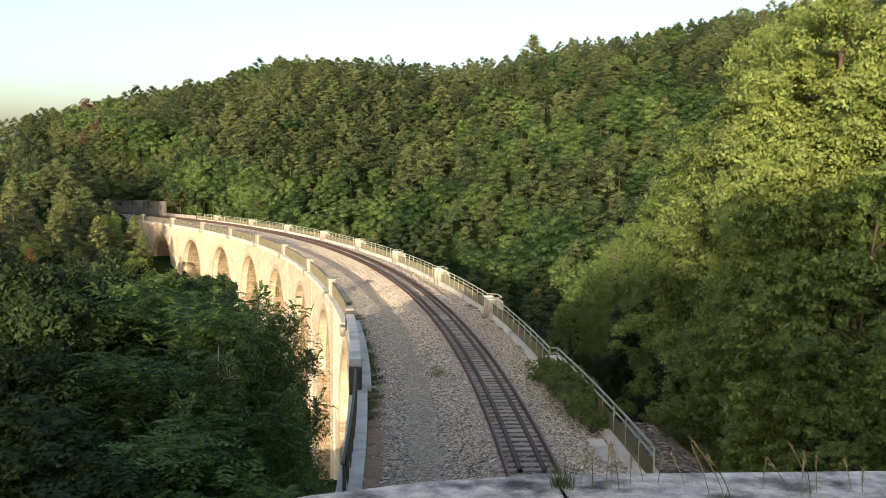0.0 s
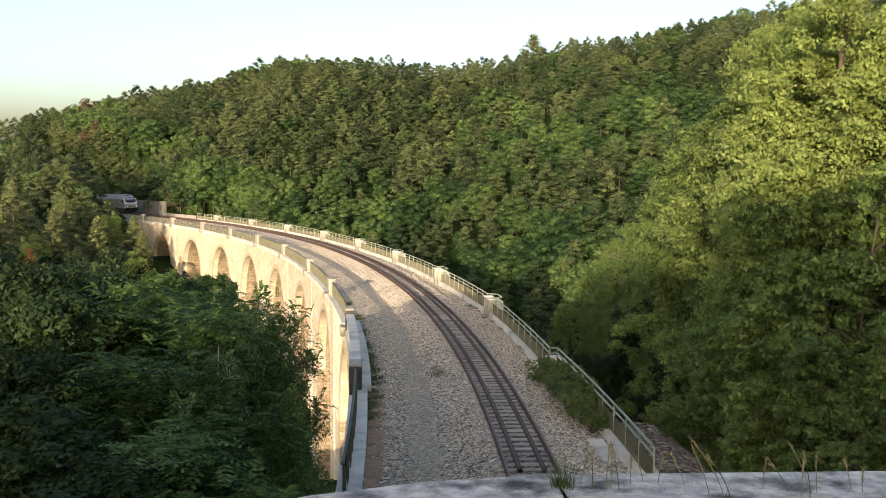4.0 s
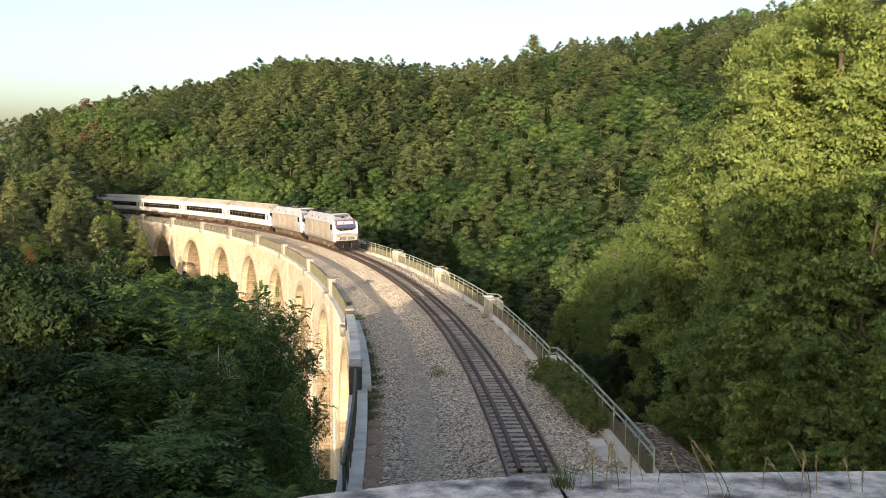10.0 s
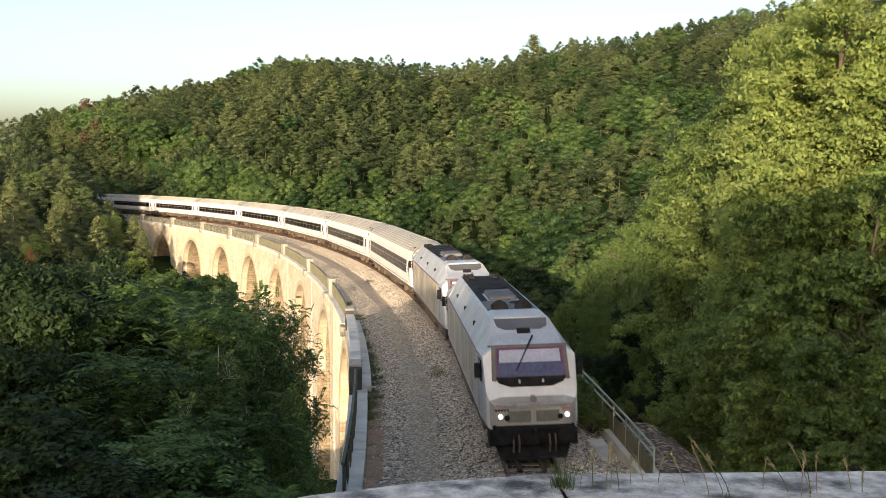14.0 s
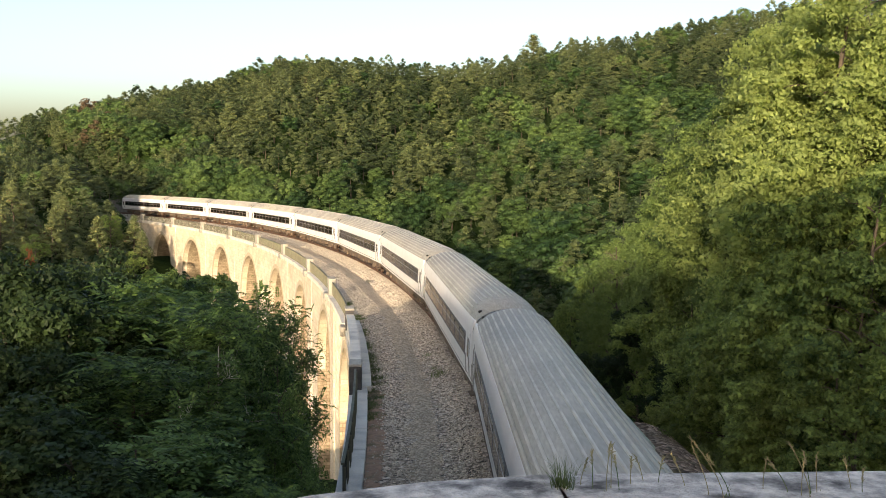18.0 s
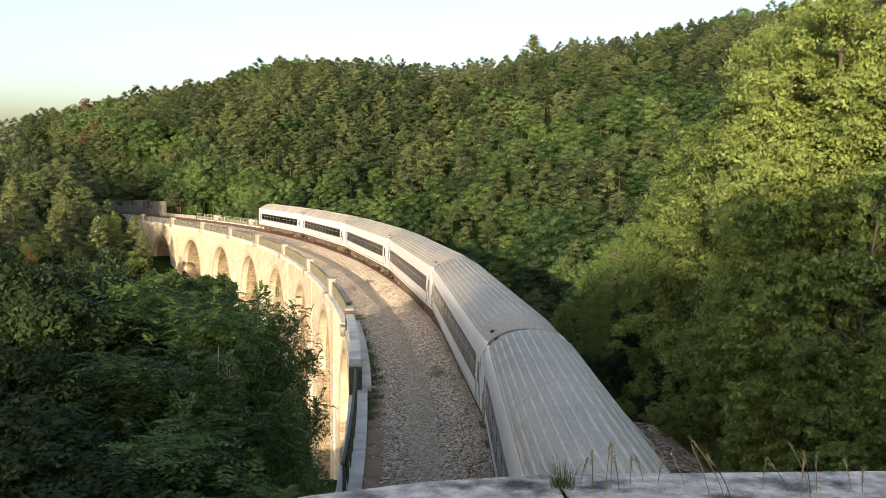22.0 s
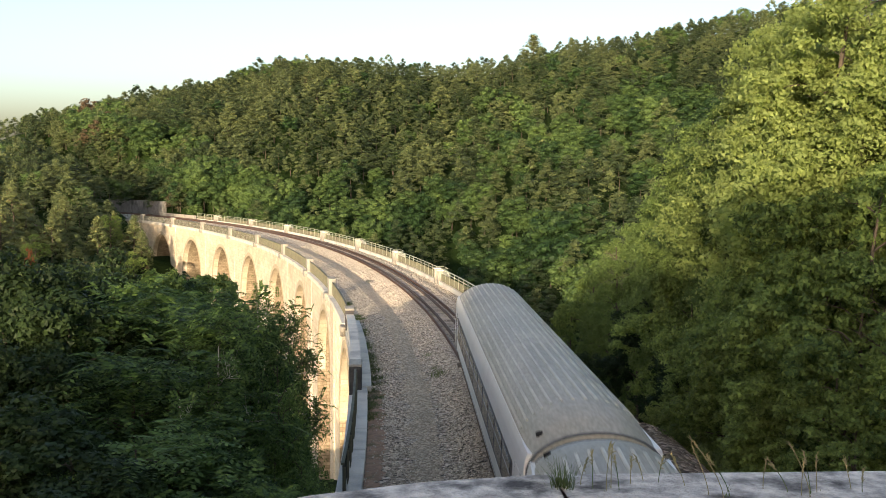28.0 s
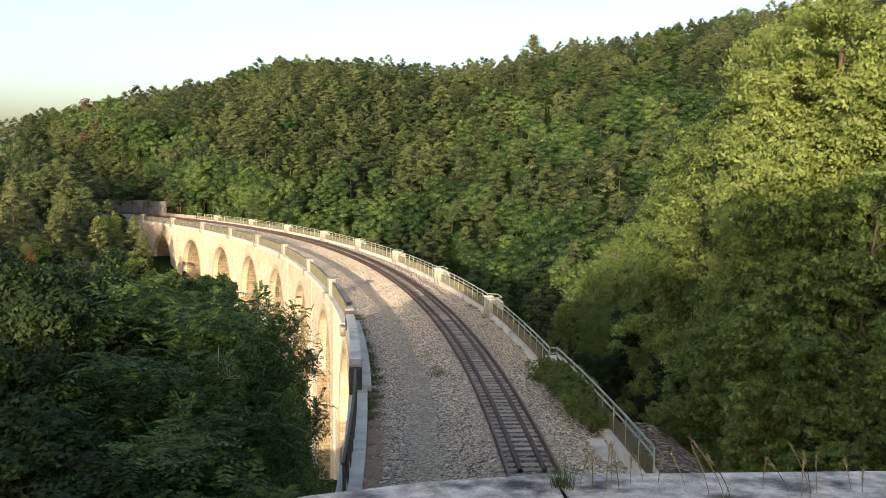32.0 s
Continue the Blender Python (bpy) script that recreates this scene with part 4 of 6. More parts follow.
        part("sole_bar", bbox(-h + 0.1, h - 0.1, y0, y1, 0.86, 1.045), UNDER, c)
    for sg in (-1, 1):
        x = sg * h
        bm = bmesh.new()
        for k in range(4):
            xx = x + sg * (0.003 + 0.05 * k)
            q = 1.0 if k % 2 == 0 else 0.94
            box(bm, min(xx, xx + sg * 0.045), max(xx, xx + sg * 0.045), -0.72 * q, 0.72 * q, 1.1, 1.15 + 2.35 * q, bevel=0.015)
        part("gangway_bellows", bm, BLACK, c)
        part("end_door", bbox(min(x, x + sg * 0.02), max(x, x + sg * 0.02), -0.98, -0.78, 1.2, 3.0), SILVER, c)
        for y in (-1.08, 1.08):
            part("tail_lamp", tube((x, y, 1.55), (x + sg * 0.04, y, 1.55), 0.08, seg=12), TAILRED, c)
        buffers(c, x - sg * 0.32, sg)
    bogie(c, -9.2)
    bogie(c, 9.2)
    for x0, x1, z0 in ((-5.6, -3.0, 0.42), (-2.4, 0.4, 0.5), (1.0, 3.4, 0.4), (4.0, 6.2, 0.52)):
        part("equipment_box", bbox(x0, x1, -1.22, 1.22, z0, 1.0, bevel=0.05), UNDER, c)
    return c


def make_loco():
    L, hw = 19.2, 1.43
    h = L / 2
    c = empty("diesel_locomotive")
    # engine-room body
    ring = [(-hw + 0.05, 1.12), (-hw, 1.3), (-hw, 3.05), (-0.9, 3.92), (0.9, 3.92), (hw, 3.05), (hw, 1.3), (hw - 0.05, 1.12)]
    part("body", loft([[(x, y, z) for y, z in ring] for x in (-h + 2.74, h - 2.74)]), SILVER, c)
    # sloping roof flanks and top
    part("roof", loft([[(x, y, z) for y, z in ((-hw * 1.003, 3.06), (-0.93, 3.98), (-0.85, 4.03), (0.85, 4.03), (0.93, 3.98), (hw * 1.003, 3.06), (0.8, 3.6), (-0.8, 3.6))]
                       for x in (-h + 2.76, h - 2.76)]), LOCOROOF, c, "grey sloping engine-room roof")
    part("roof_hatch", bbox(5.15, 6.8, -0.8, 0.8, 3.98, 4.07, bevel=0.03), LOCOROOF, c)
    part("roof_plate", bbox(2.5, 5.1, -0.84, 0.84, 3.98, 4.05, bevel=0.015), DUSTY, c, "soot-stained roof plate")
    for x, y in ((4.75, -0.4), (4.75, 0.4)):
        part("air_scoop", tube((x - 0.1, y, 4.03), (x + 0.22, y, 4.07), 0.3, 0.26, seg=14), SOOT, c)
    for x, y in ((3.9, -0.36), (3.3, 0.36)):
        part("roof_fan", tube((x, y, 4.04), (x, y, 4.075), 0.27, seg=18), BLACK, c)
    part("silencer", bbox(0.2, 2.3, -0.5, 0.5, 4.0, 4.2, bevel=0.06), DUSTY, c, "sooty raised exhaust silencer")
    for y in (-0.7, 0.7):
        part("side_vent", bbox(0.1, 2.4, y - 0.14, y + 0.14, 3.97, 4.045, bevel=0.02), BLACK, c)
    part("roof_well", bbox(-6.6, 0.05, -0.84, 0.84, 3.95, 4.05, bevel=0.015), SOOT, c, "sooty dark roof grille and exhaust")
    for x in (-5.0, -3.4, -1.8):
        part("roof_fan", tube((x, 0, 4.03), (x, 0, 4.075), 0.62, seg=20), BLACK, c)
    for x in (-6.2, -5.4):
        for y in (-0.5, 0.5):
            part("exhaust_stack", tube((x, y, 4.05), (x, y, 4.17), 0.16, seg=12), SOOT, c)
    for y in (-0.72, 0.72):
        part("roof_rail", bbox(-6.6, -4.6, y - 0.05, y + 0.05, 4.03, 4.16, bevel=0.02), SOOT, c)
    for sg2 in (-1, 1):
        for x in (-4.0, 0.0, 4.0):
            part("lifting_eye", bbox(x - 0.1, x + 0.1, sg2 * 1.2 - 0.05, sg2 * 1.2 + 0.05, 3.38, 3.56), SOOT, c)
    # cabs at both ends
    for sg in (-1, 1):
        def P(x, y, z):
            return (sg * x, y, z)
        prof = [  # x from the middle, half width, bottom and top of ring
            (h - 2.75, hw, 4.0, 0.9), (h - 2.1, hw, 3.72, 1.02), (h - 0.82, hw - 0.04, 3.45, 1.02), (h - 0.34, hw - 0.08, 2.30, 0.95), (h - 0.16, hw - 0.16, 2.05, 0.92), (h, hw - 0.32, 1.9, 0.85)]
        secs = []
        for x, w, zt, tw in prof:
            shoulder = min(3.15, zt - 0.1)
            secs.append([P(x, -w + 0.05, 1.1), P(x, -w, 1.3), P(x, -w, shoulder), P(x, -min(tw, w - 0.05), zt), P(x, min(tw, w - 0.05), zt), P(x, w, shoulder), P(x, w, 1.3), P(x, w - 0.05, 1.1)])
        cab = part("cab", loft(secs[2:4]), GLOSSWHITE, c, "white cab with a raked windscreen")
        part("cab_roof", loft(secs[1:3]), LOCOROOF, cab, "dirty grey sloping cab roof")
        part("roof_slope", loft(secs[:2]), LOCOROOF, cab, "light grey slope up to the engine-room roof")
        bm = bmesh.new()
        vs = [bm.verts.new(P(x, y, z + dz)) for dz in (0.012, -0.03) for x, y, z in ((h - 2.72, -0.84, 3.988), (h - 2.72, 0.84, 3.988), (h - 2.3, 0.78, 3.806), (h - 2.13, 0.56, 3.734), (h - 2.13, -0.56, 3.734), (h - 2.3, -0.78, 3.806))]
        bm.faces.new(vs[:6])
        bm.faces.new(vs[6:][::-1])
        for i in range(6):
            bm.faces.new((vs[i], vs[(i + 1) % 6], vs[6 + (i + 1) % 6], vs[6 + i]))
        part("slope_panel", bm, SLATE, cab, "darker grey panel at the roof's front")
        part("nose_top", loft(secs[3:5]), GLOSSWHITE, cab, "gloss white band below the windscreen")
        part("nose", loft(secs[4:]), NOSE, cab, "dirty silver nose")
        # windscreen lies on the rake between x=h-0.82,z=3.45 and x=h-0.30,z=2.30
        a, b = Vector((h - 0.82, 0, 3.45)), Vector((h - 0.34, 0, 2.30))
        d = (b - a).normalized()
        nn = Vector((-d.z, 0, d.x))
        if nn.x < 0:
            nn = -nn

        def plate(name, u0, u1, w0, w1, lift, thick, mat, lab=""):
            ln = (b - a).length
            pts = []
            for k in (lift - thick, lift):
                for u, w in ((u0, -w0), (u0, w0), (u1, w1), (u1, -w1)):
                    q = a + d * (ln * u) + nn * k
                    pts.append(P(q.x, w, q.z))
            bm = bmesh.new()
            vs = [bm.verts.new(p) for p in pts]
            for f in ((0, 1, 2, 3), (7, 6, 5, 4), (0, 4, 5, 1), (1, 5, 6, 2), (2, 6, 7, 3), (3, 7, 4, 0)):
                bm.faces.new([vs[i] for i in f])
            return part(name, bm, mat, cab, lab)
        plate("lintel", -0.02, 0.02, 1.22, 1.23, 0.03, 0.06, SLATE, "grey band above the windscreen")
        plate("screen_surround", 0.021, 0.84, 1.12, 1.16, 0.022, 0.05, SLATE, "dark grey panel round the windscreen")
        plate("windscreen_frame", 0.05, 0.8, 1.0, 1.05, 0.03, 0.06, MAROON, "dark maroon windscreen surround")
        plate("windscreen", 0.09, 0.76, 0.95, 1.0, 0.045, 0.04, SKYGLASS, "windscreen with a blue reflection in its colour")
        # added plate: the reflected sky on the upper windscreen
        plate("sun_blind", 0.11, 0.42, 0.9, 0.92, 0.052, 0.006, SKYSHEEN, "pale bluish plate standing for the sky's reflection")
        plate("apron", 0.77, 0.9, 1.05, 0.96, 0.05, 0.06, BLACK, "black panel below the windscreen")
        plate("apron", 0.901, 1.0, 0.955, 0.62, 0.05, 0.06, BLACK)
        for y in (-0.35, 0.35):
            plate("ventilator", 0.84, 0.92, 0.03, 0.03, 0.07, 0.03, SILVER).location = (0, y, 0)
        q = a + d * 0.62 * (b - a).length + nn * 0.07
        q0 = a + d * 0.05 * (b - a).length + nn * 0.09
        part("wiper", tube(P(q0.x, -0.05 * sg, q0.z), P(q.x, -0.42 * sg, q.z), 0.02, seg=6), BLACK, cab)
        part("wiper", tube(P(q0.x - 0.3, 0.15 * sg, q0.z + 0.28), P(q0.x, -0.05 * sg, q0.z), 0.03, seg=6), BLACK, cab)
        part("nose_band", bbox(min(sg * (h - 0.1), sg * (h + 0.03)), max(sg * (h - 0.1), sg * (h + 0.03)), -1.1, 1.1, 1.74, 1.89, bevel=0.04), SILVER, cab)
        part("emblem", tube(P(h - 0.05, 0, 2.03), P(h + 0.07, 0, 2.0), 0.1, seg=12), SILVER, cab)
        for y in (-0.42, 0.42):
            part("nose_panel", bbox(min(sg * (h - 0.05), sg * (h + 0.015)), max(sg * (h - 0.05), sg * (h + 0.015)), y - 0.34, y + 0.34, 1.32, 1.66, bevel=0.015), LOUVRE, cab)
        for k in range(5):
            yy = -sg * (1.1 - 0.085 * k)
            part("number_bar", bbox(min(sg * (h - 0.02), sg * (h + 0.012)), max(sg * (h - 0.02), sg * (h + 0.012)), yy - 0.03, yy + 0.03, 1.665, 1.715), BLACK, cab)
        for y in (-0.98, 0.98):
            hl = part("headlight", tube(P(h - 0.05, y, 1.52), P(h + 0.05, y, 1.52), 0.12, seg=14), SILVER, cab)
            part("lens", tube(P(h + 0.051, y, 1.52), P(h + 0.065, y, 1.52), 0.062, seg=14), LAMP if sg > 0 else GLASS, hl, "lit headlight" if sg > 0 else "unlit headlight")
            y0, y1 = sorted((y * 0.86, y * 1.12))
            part("lamp_panel", bbox(min(sg * (h - 0.05), sg * (h + 0.01)), max(sg * (h - 0.05), sg * (h + 0.01)), y0, y1, 1.645, 1.735, bevel=0.01), LAMPRED, cab, "faded red plate over the headlight")
            part("marker_lamp", tube(P(h - 0.05, y * 0.8, 1.46), P(h + 0.03, y * 0.8, 1.46), 0.085, seg=12), BLACK, cab)
        part("lower_nose", bbox(min(sg * (h - 0.5), sg * (h + 0.01)), max(sg * (h - 0.5), sg * (h + 0.01)), -1.2, 1.2, 1.06, 1.24, bevel=0.02), BLACK, cab)
        bm = bmesh.new()
        box(bm, min(sg * (h - 0.7), sg * (h - 0.05)), max(sg * (h - 0.7), sg * (h - 0.05)), -1.3, 1.3, 0.62, 1.07, bevel=0.03)
        part("buffer_beam", bm, BLACK, c)
        bm = bmesh.new()
        vs = [bm.verts.new(P(*p)) for p in ((h - 0.35, -1.2, 0.75), (h - 0.35, 1.2, 0.75), (h + 0.0, 0.95, 0.22), (h + 0.0, -0.95, 0.22), (h - 0.45, -1.2, 0.75), (h - 0.45, 1.2, 0.75), (h - 0.12, 0.95, 0.22), (h - 0.12, -0.95, 0.22))]
        for f in ((0, 1, 2, 3), (7, 6, 5, 4), (0, 4, 5, 1), (1, 5, 6, 2), (2, 6, 7, 3), (3, 7, 4, 0)):
            bm.faces.new([vs[i] for i in f])
        part("rail_guard", bm, BLACK, c)
        buffers(c, sg * (h - 0.05), sg)
        for y in (-0.62, -0.45, 0.45, 0.62):
            bm = bmesh.new()
            cyl(bm, P(h + 0.02, y, 0.95), P(h + 0.16, y, 0.72), 0.03, seg=6)
            cyl(bm, P(h + 0.16, y, 0.72), P(h + 0.06, y, 0.45), 0.03, seg=6)
            part("brake_hose", bm, UNDER, c)
        for y in (-1.12, 1.12):
            part("foot_step", bbox(min(sg * (h - 0.75), sg * (h - 0.4)), max(sg * (h - 0.75), sg * (h - 0.4)), min(y * 1.08, y * 1.22), max(y * 1.08, y * 1.22), 0.5, 0.56), UNDER, c)
        part("roof_horn", bbox(min(sg * (h - 2.05), sg * (h - 1.8)), max(sg * (h - 2.05), sg * (h - 1.8)), -0.2, 0.2, 3.58, 3.8, bevel=0.02), BLACK, cab)
        for y in (-1, 1):
            y0, y1 = sorted((y * (hw - 0.05), y * (hw + 0.012)))
            part("mirror", bbox(min(sg * (h - 1.0), sg * (h - 0.88)), max(sg * (h - 1.0), sg * (h - 0.88)), min(y * (hw + 0.02), y * (hw + 0.2)), max(y * (hw + 0.02), y * (hw + 0.2)), 2.5, 2.95, bevel=0.02), BLACK, cab)
            part("mirror_arm", tube(P(h - 0.94, y * (hw - 0.08), 2.72), P(h - 0.94, y * (hw + 0.03), 2.72), 0.02, seg=6), BLACK, cab)
            part("side_window", bbox(min(sg * (h - 1.75), sg * (h - 1.1)), max(sg * (h - 1.75), sg * (h - 1.1)), y0, y1, 2.35, 3.0, bevel=0.01), GLASS, cab)
            y0, y1 = sorted((y * (hw - 0.05), y * (hw + 0.006)))
            part("cab_door", bbox(min(sg * (h - 2.2), sg * (h - 1.85)), max(sg * (h - 2.2), sg * (h - 1.85)), y0, y1, 1.3, 3.05), SILVER, cab)
    # side panels and grilles
    for y in (-1, 1):
        y0, y1 = sorted((y * (hw - 0.02), y * (hw + 0.022)))
        part("cant_line", bbox(-h + 2.4, h - 2.0, y0, y1, 3.07, 3.105), MAROON, c)
        x = -h + 2.5
        k = 0
        while x < h - 3.4:
            w = 1.15
            y0, y1 = sorted((y * (hw - 0.04), y * (hw + (0.01 if k % 2 else 0.018))))
            pn = part("side_panel", bbox(x + 0.03, x + w - 0.03, y0, y1, 1.42, 3.05, bevel=0.006), YELLOWED if k % 3 == 1 else DUSTED, c)
            if k % 3 == 2:
                for z in np.arange(1.6, 2.95, 0.15):
                    y0, y1 = sorted((y * hw, y * (hw + 0.03)))
                    part("slat", bbox(x + 0.1, x + w - 0.1, y0, y1, z, z + 0.05), SILVER, pn)
            x += w
            k += 1
        y0, y1 = sorted((y * (hw - 0.3), y * (hw - 0.06)))
        part("sole_bar", bbox(-h + 1.0, h - 1.0, y0, y1, 0.9, 1.13), UNDER, c)
    part("fuel_tank", bbox(-2.6, 2.6, -1.25, 1.25, 0.35, 1.0, bevel=0.1), UNDER, c)
    bogie(c, -5.9, 2.8)
    bogie(c, 5.9, 2.8)
    return c


def train_at(t):
    """Place along the track of the joint between the second locomotive and the first coach."""
    u = t - 16.0
    return 3.77002e-03 * u ** 3 + 4.51335e-02 * u ** 2 - 21.5716 * u + 27.2926


COACH, LOCO = 26.4, 20.28
loco_a = tagged(make_loco(), "silver-grey diesel locomotive with a white cab and lit headlights", "locomotive", "locomotives of the train")
loco_b = copy_thing(loco_a, Matrix())
coach_a = tagged(make_coach(), "white passenger coach with a dark window band and grey ribbed roof", "railway coach", "coaches of the train")
coaches = [coach_a] + [copy_thing(coach_a, Matrix()) for _ in range(9)]
# s of each vehicle's middle relative to the joint, and half its bogie distance
VEHICLES = [(loco_a, -LOCO * 1.5, 5.9), (loco_b, -LOCO * 0.5, 5.9)] + [(c, COACH * (i + 0.5), 9.2) for i, c in enumerate(coaches)]


def vehicle_pose(s, half):
    f, r = Vector(tp(s - half)), Vector(tp(s + half))
    d = (f - r).normalized()
    side = Vector((0, 0, 1)).cross(d).normalized()
    up = d.cross(side)
    m = Matrix((d, side, up)).transposed().to_4x4()
    m.translation = (f + r) / 2 + Vector((0, 0, 0.006))
    return m @ Matrix.Rotation(CANT, 4, "X")


# ---- woods ----
_g = (1 + 5 ** 0.5) / 2
ICO_V = np.array([(-1, _g, 0), (1, _g, 0), (-1, -_g, 0), (1, -_g, 0), (0, -1, _g), (0, 1, _g), (0, -1, -_g), (0, 1, -_g), (_g, 0, -1), (_g, 0, 1), (-_g, 0, -1), (-_g, 0, 1)]) / math.hypot(1, _g)
ICO_F = np.array([(0, 11, 5), (0, 5, 1), (0, 1, 7), (0, 7, 10), (0, 10, 11), (1, 5, 9), (5, 11, 4), (11, 10, 2), (10, 7, 6), (7, 1, 8),
                  (3, 9, 4), (3, 4, 2), (3, 2, 6), (3, 6, 8), (3, 8, 9), (4, 9, 5), (2, 4, 11), (6, 2, 10), (8, 6, 7), (9, 8, 1)])
OCT_V = np.array([(1, 0, 0), (-1, 0, 0), (0, 1, 0), (0, -1, 0), (0, 0, 1), (0, 0, -1.0)])
OCT_F = np.array([(0, 2, 4), (2, 1, 4), (1, 3, 4), (3, 0, 4), (2, 0, 5), (1, 2, 5), (3, 1, 5), (0, 3, 5)])


def cards(centres, normals, size, rng, aspect=0.6, loose=0.35, along=None):
    """Small leaves: triangles at centres, roughly facing normals; their long axis follows along where it is given."""
    n = len(centres)
    nr = normals + rng.normal(0, loose, (n, 3))
    nr /= np.linalg.norm(nr, axis=1, keepdims=True) + 1e-9
    ref = rng.normal(0, 1, (n, 3))
    if along is not None:
        ref = np.cross(nr, along + ref * 0.35)
    u = np.cross(nr, ref)
    u /= np.linalg.norm(u, axis=1, keepdims=True) + 1e-9
    w = np.cross(nr, u)
    size = np.asarray(size).reshape(-1, 1) * rng.uniform(0.7, 1.35, (n, 1))
    a = centres + u * size
    b = centres + w * size * aspect * 1.3 - u * size * 0.5 + nr * size * 0.15
    c = centres - w * size * aspect * 1.3 - u * size * 0.6
    return np.stack([a, b, c], 1)


def clumps(rng, centres, radii, per, leaf, up=0.25, loose=0.3, aspect=0.6, core=0.78, full=True, streak=None, middle=None, inner=0.8):
    """Leaf clumps: a shell of leaves round each centre over a twiggy inner mass. Returns triangles and each one's clump shade, 0 to 1."""
    centres, radii = np.asarray(centres, float), np.asarray(radii, float)
    k = len(centres)
    if radii.ndim == 1:
        radii = np.repeat(radii[:, None], 3, 1) * np.array([1, 1, 0.85])
    shade = rng.random(k)
    d = rng.normal(0, 1, (k, per, 3))
    if middle is not None:
        out = centres - middle
        out /= np.linalg.norm(out, axis=1, keepdims=True) + 1e-9
        d += out[:, None] * 0.55
    d[..., 2] += up
    d /= np.linalg.norm(d, axis=2, keepdims=True)
    c = centres[:, None] + d * radii[:, None] * rng.uniform(inner, 1.1, (k, per, 1))
    nr = d / radii[:, None] * radii.mean(1)[:, None, None]
    nr[..., 2] += 0.2
    nr /= np.linalg.norm(nr, axis=2, keepdims=True)
    tri = cards(c.reshape(-1, 3), nr.reshape(-1, 3), leaf, rng, aspect, loose, None if streak is None else np.asarray(streak, float))
    if not core:
        return tri, np.repeat(shade, per)
    cv, cf = (ICO_V, ICO_F) if full else (OCT_V, OCT_F)
    cc = centres[:, None] + cv[None] * radii[:, None] * core * rng.uniform(0.8, 1.1, (k, len(cv), 1))
    return np.concatenate([tri, cc[:, cf].reshape(-1, 3, 3)]), np.concatenate([np.repeat(shade, per), np.repeat(shade, len(cf))])


def broad_crown(rng, per, height, radius, leaf, lobes=12):
    """A lumpy broadleaf crown standing at the origin: lobes of leaves round a trunk, open between."""
    cz, hz = height * 0.5, height * 0.5
    cc, rr = [], []
    for k in range(lobes):
        a = k * 2.4 + rng.uniform(-0.4, 0.4)
        e = math.asin(-0.8 + 1.75 * (k + rng.random() * 0.8) / lobes)
        q = rng.uniform(0.55, 0.72)
        cc.append((math.cos(a) * math.cos(e) * radius * q, math.sin(a) * math.cos(e) * radius * q, cz + math.sin(e) * hz * q))
        rr.append(radius * rng.uniform(0.3, 0.46))
    cc.append((0, 0, cz))
    rr.append(radius * 0.5)
    return clumps(rng, cc, rr, per, leaf, up=0.3, loose=0.28, streak=(0, 0, 1), middle=np.array([0, 0, cz]), core=0.66)


def pine_crown(rng, per, height, radius, leaf, pads=15, low=0.1, cone=1.9):
    """A spreading pine crown: tilted needle pads up a rounded cone, dark gaps between."""
    cc, rr = [], []
    for k in range(pads):
        f = (k + rng.uniform(0, 0.7)) / pads
        r = radius * max(0.08, 1 - f ** cone)
        a = k * 2.4 + rng.uniform(-0.5, 0.5)
        q = rng.uniform(0.45, 0.8) if f < 0.9 else 0.1
        p = radius * (0.22 + 0.16 * (1 - f)) * rng.uniform(0.8, 1.2)
        cc.append((math.cos(a) * r * q, math.sin(a) * r * q, height * (low + (0.93 - low) * f)))
        rr.append((p, p, p * rng.uniform(0.5, 0.8)))
    cc.append((0, 0, height * 0.92))
    rr.append((radius * 0.22, radius * 0.22, radius * 0.24))
    return clumps(rng, cc, rr, per, leaf, up=0.45, loose=0.42, aspect=0.4, core=0.7, full=False, middle=np.array([0, 0, height * 0.4]))


def stem(height, r):
    """Verts of a plain tapered trunk, as quads."""
    k = 5
    v, f = [], []
    for z, q in ((-1.0, 1.2), (height * 0.85, 0.35)):
        for i in range(k):
            v.append((math.cos(6.283 * i / k) * r * q, math.sin(6.283 * i / k) * r * q, z))
    for i in range(k):
        f.append((i, (i + 1) % k, k + (i + 1) % k))
        f.append((i, k + (i + 1) % k, k + i))
    return np.array(v), np.array(f)


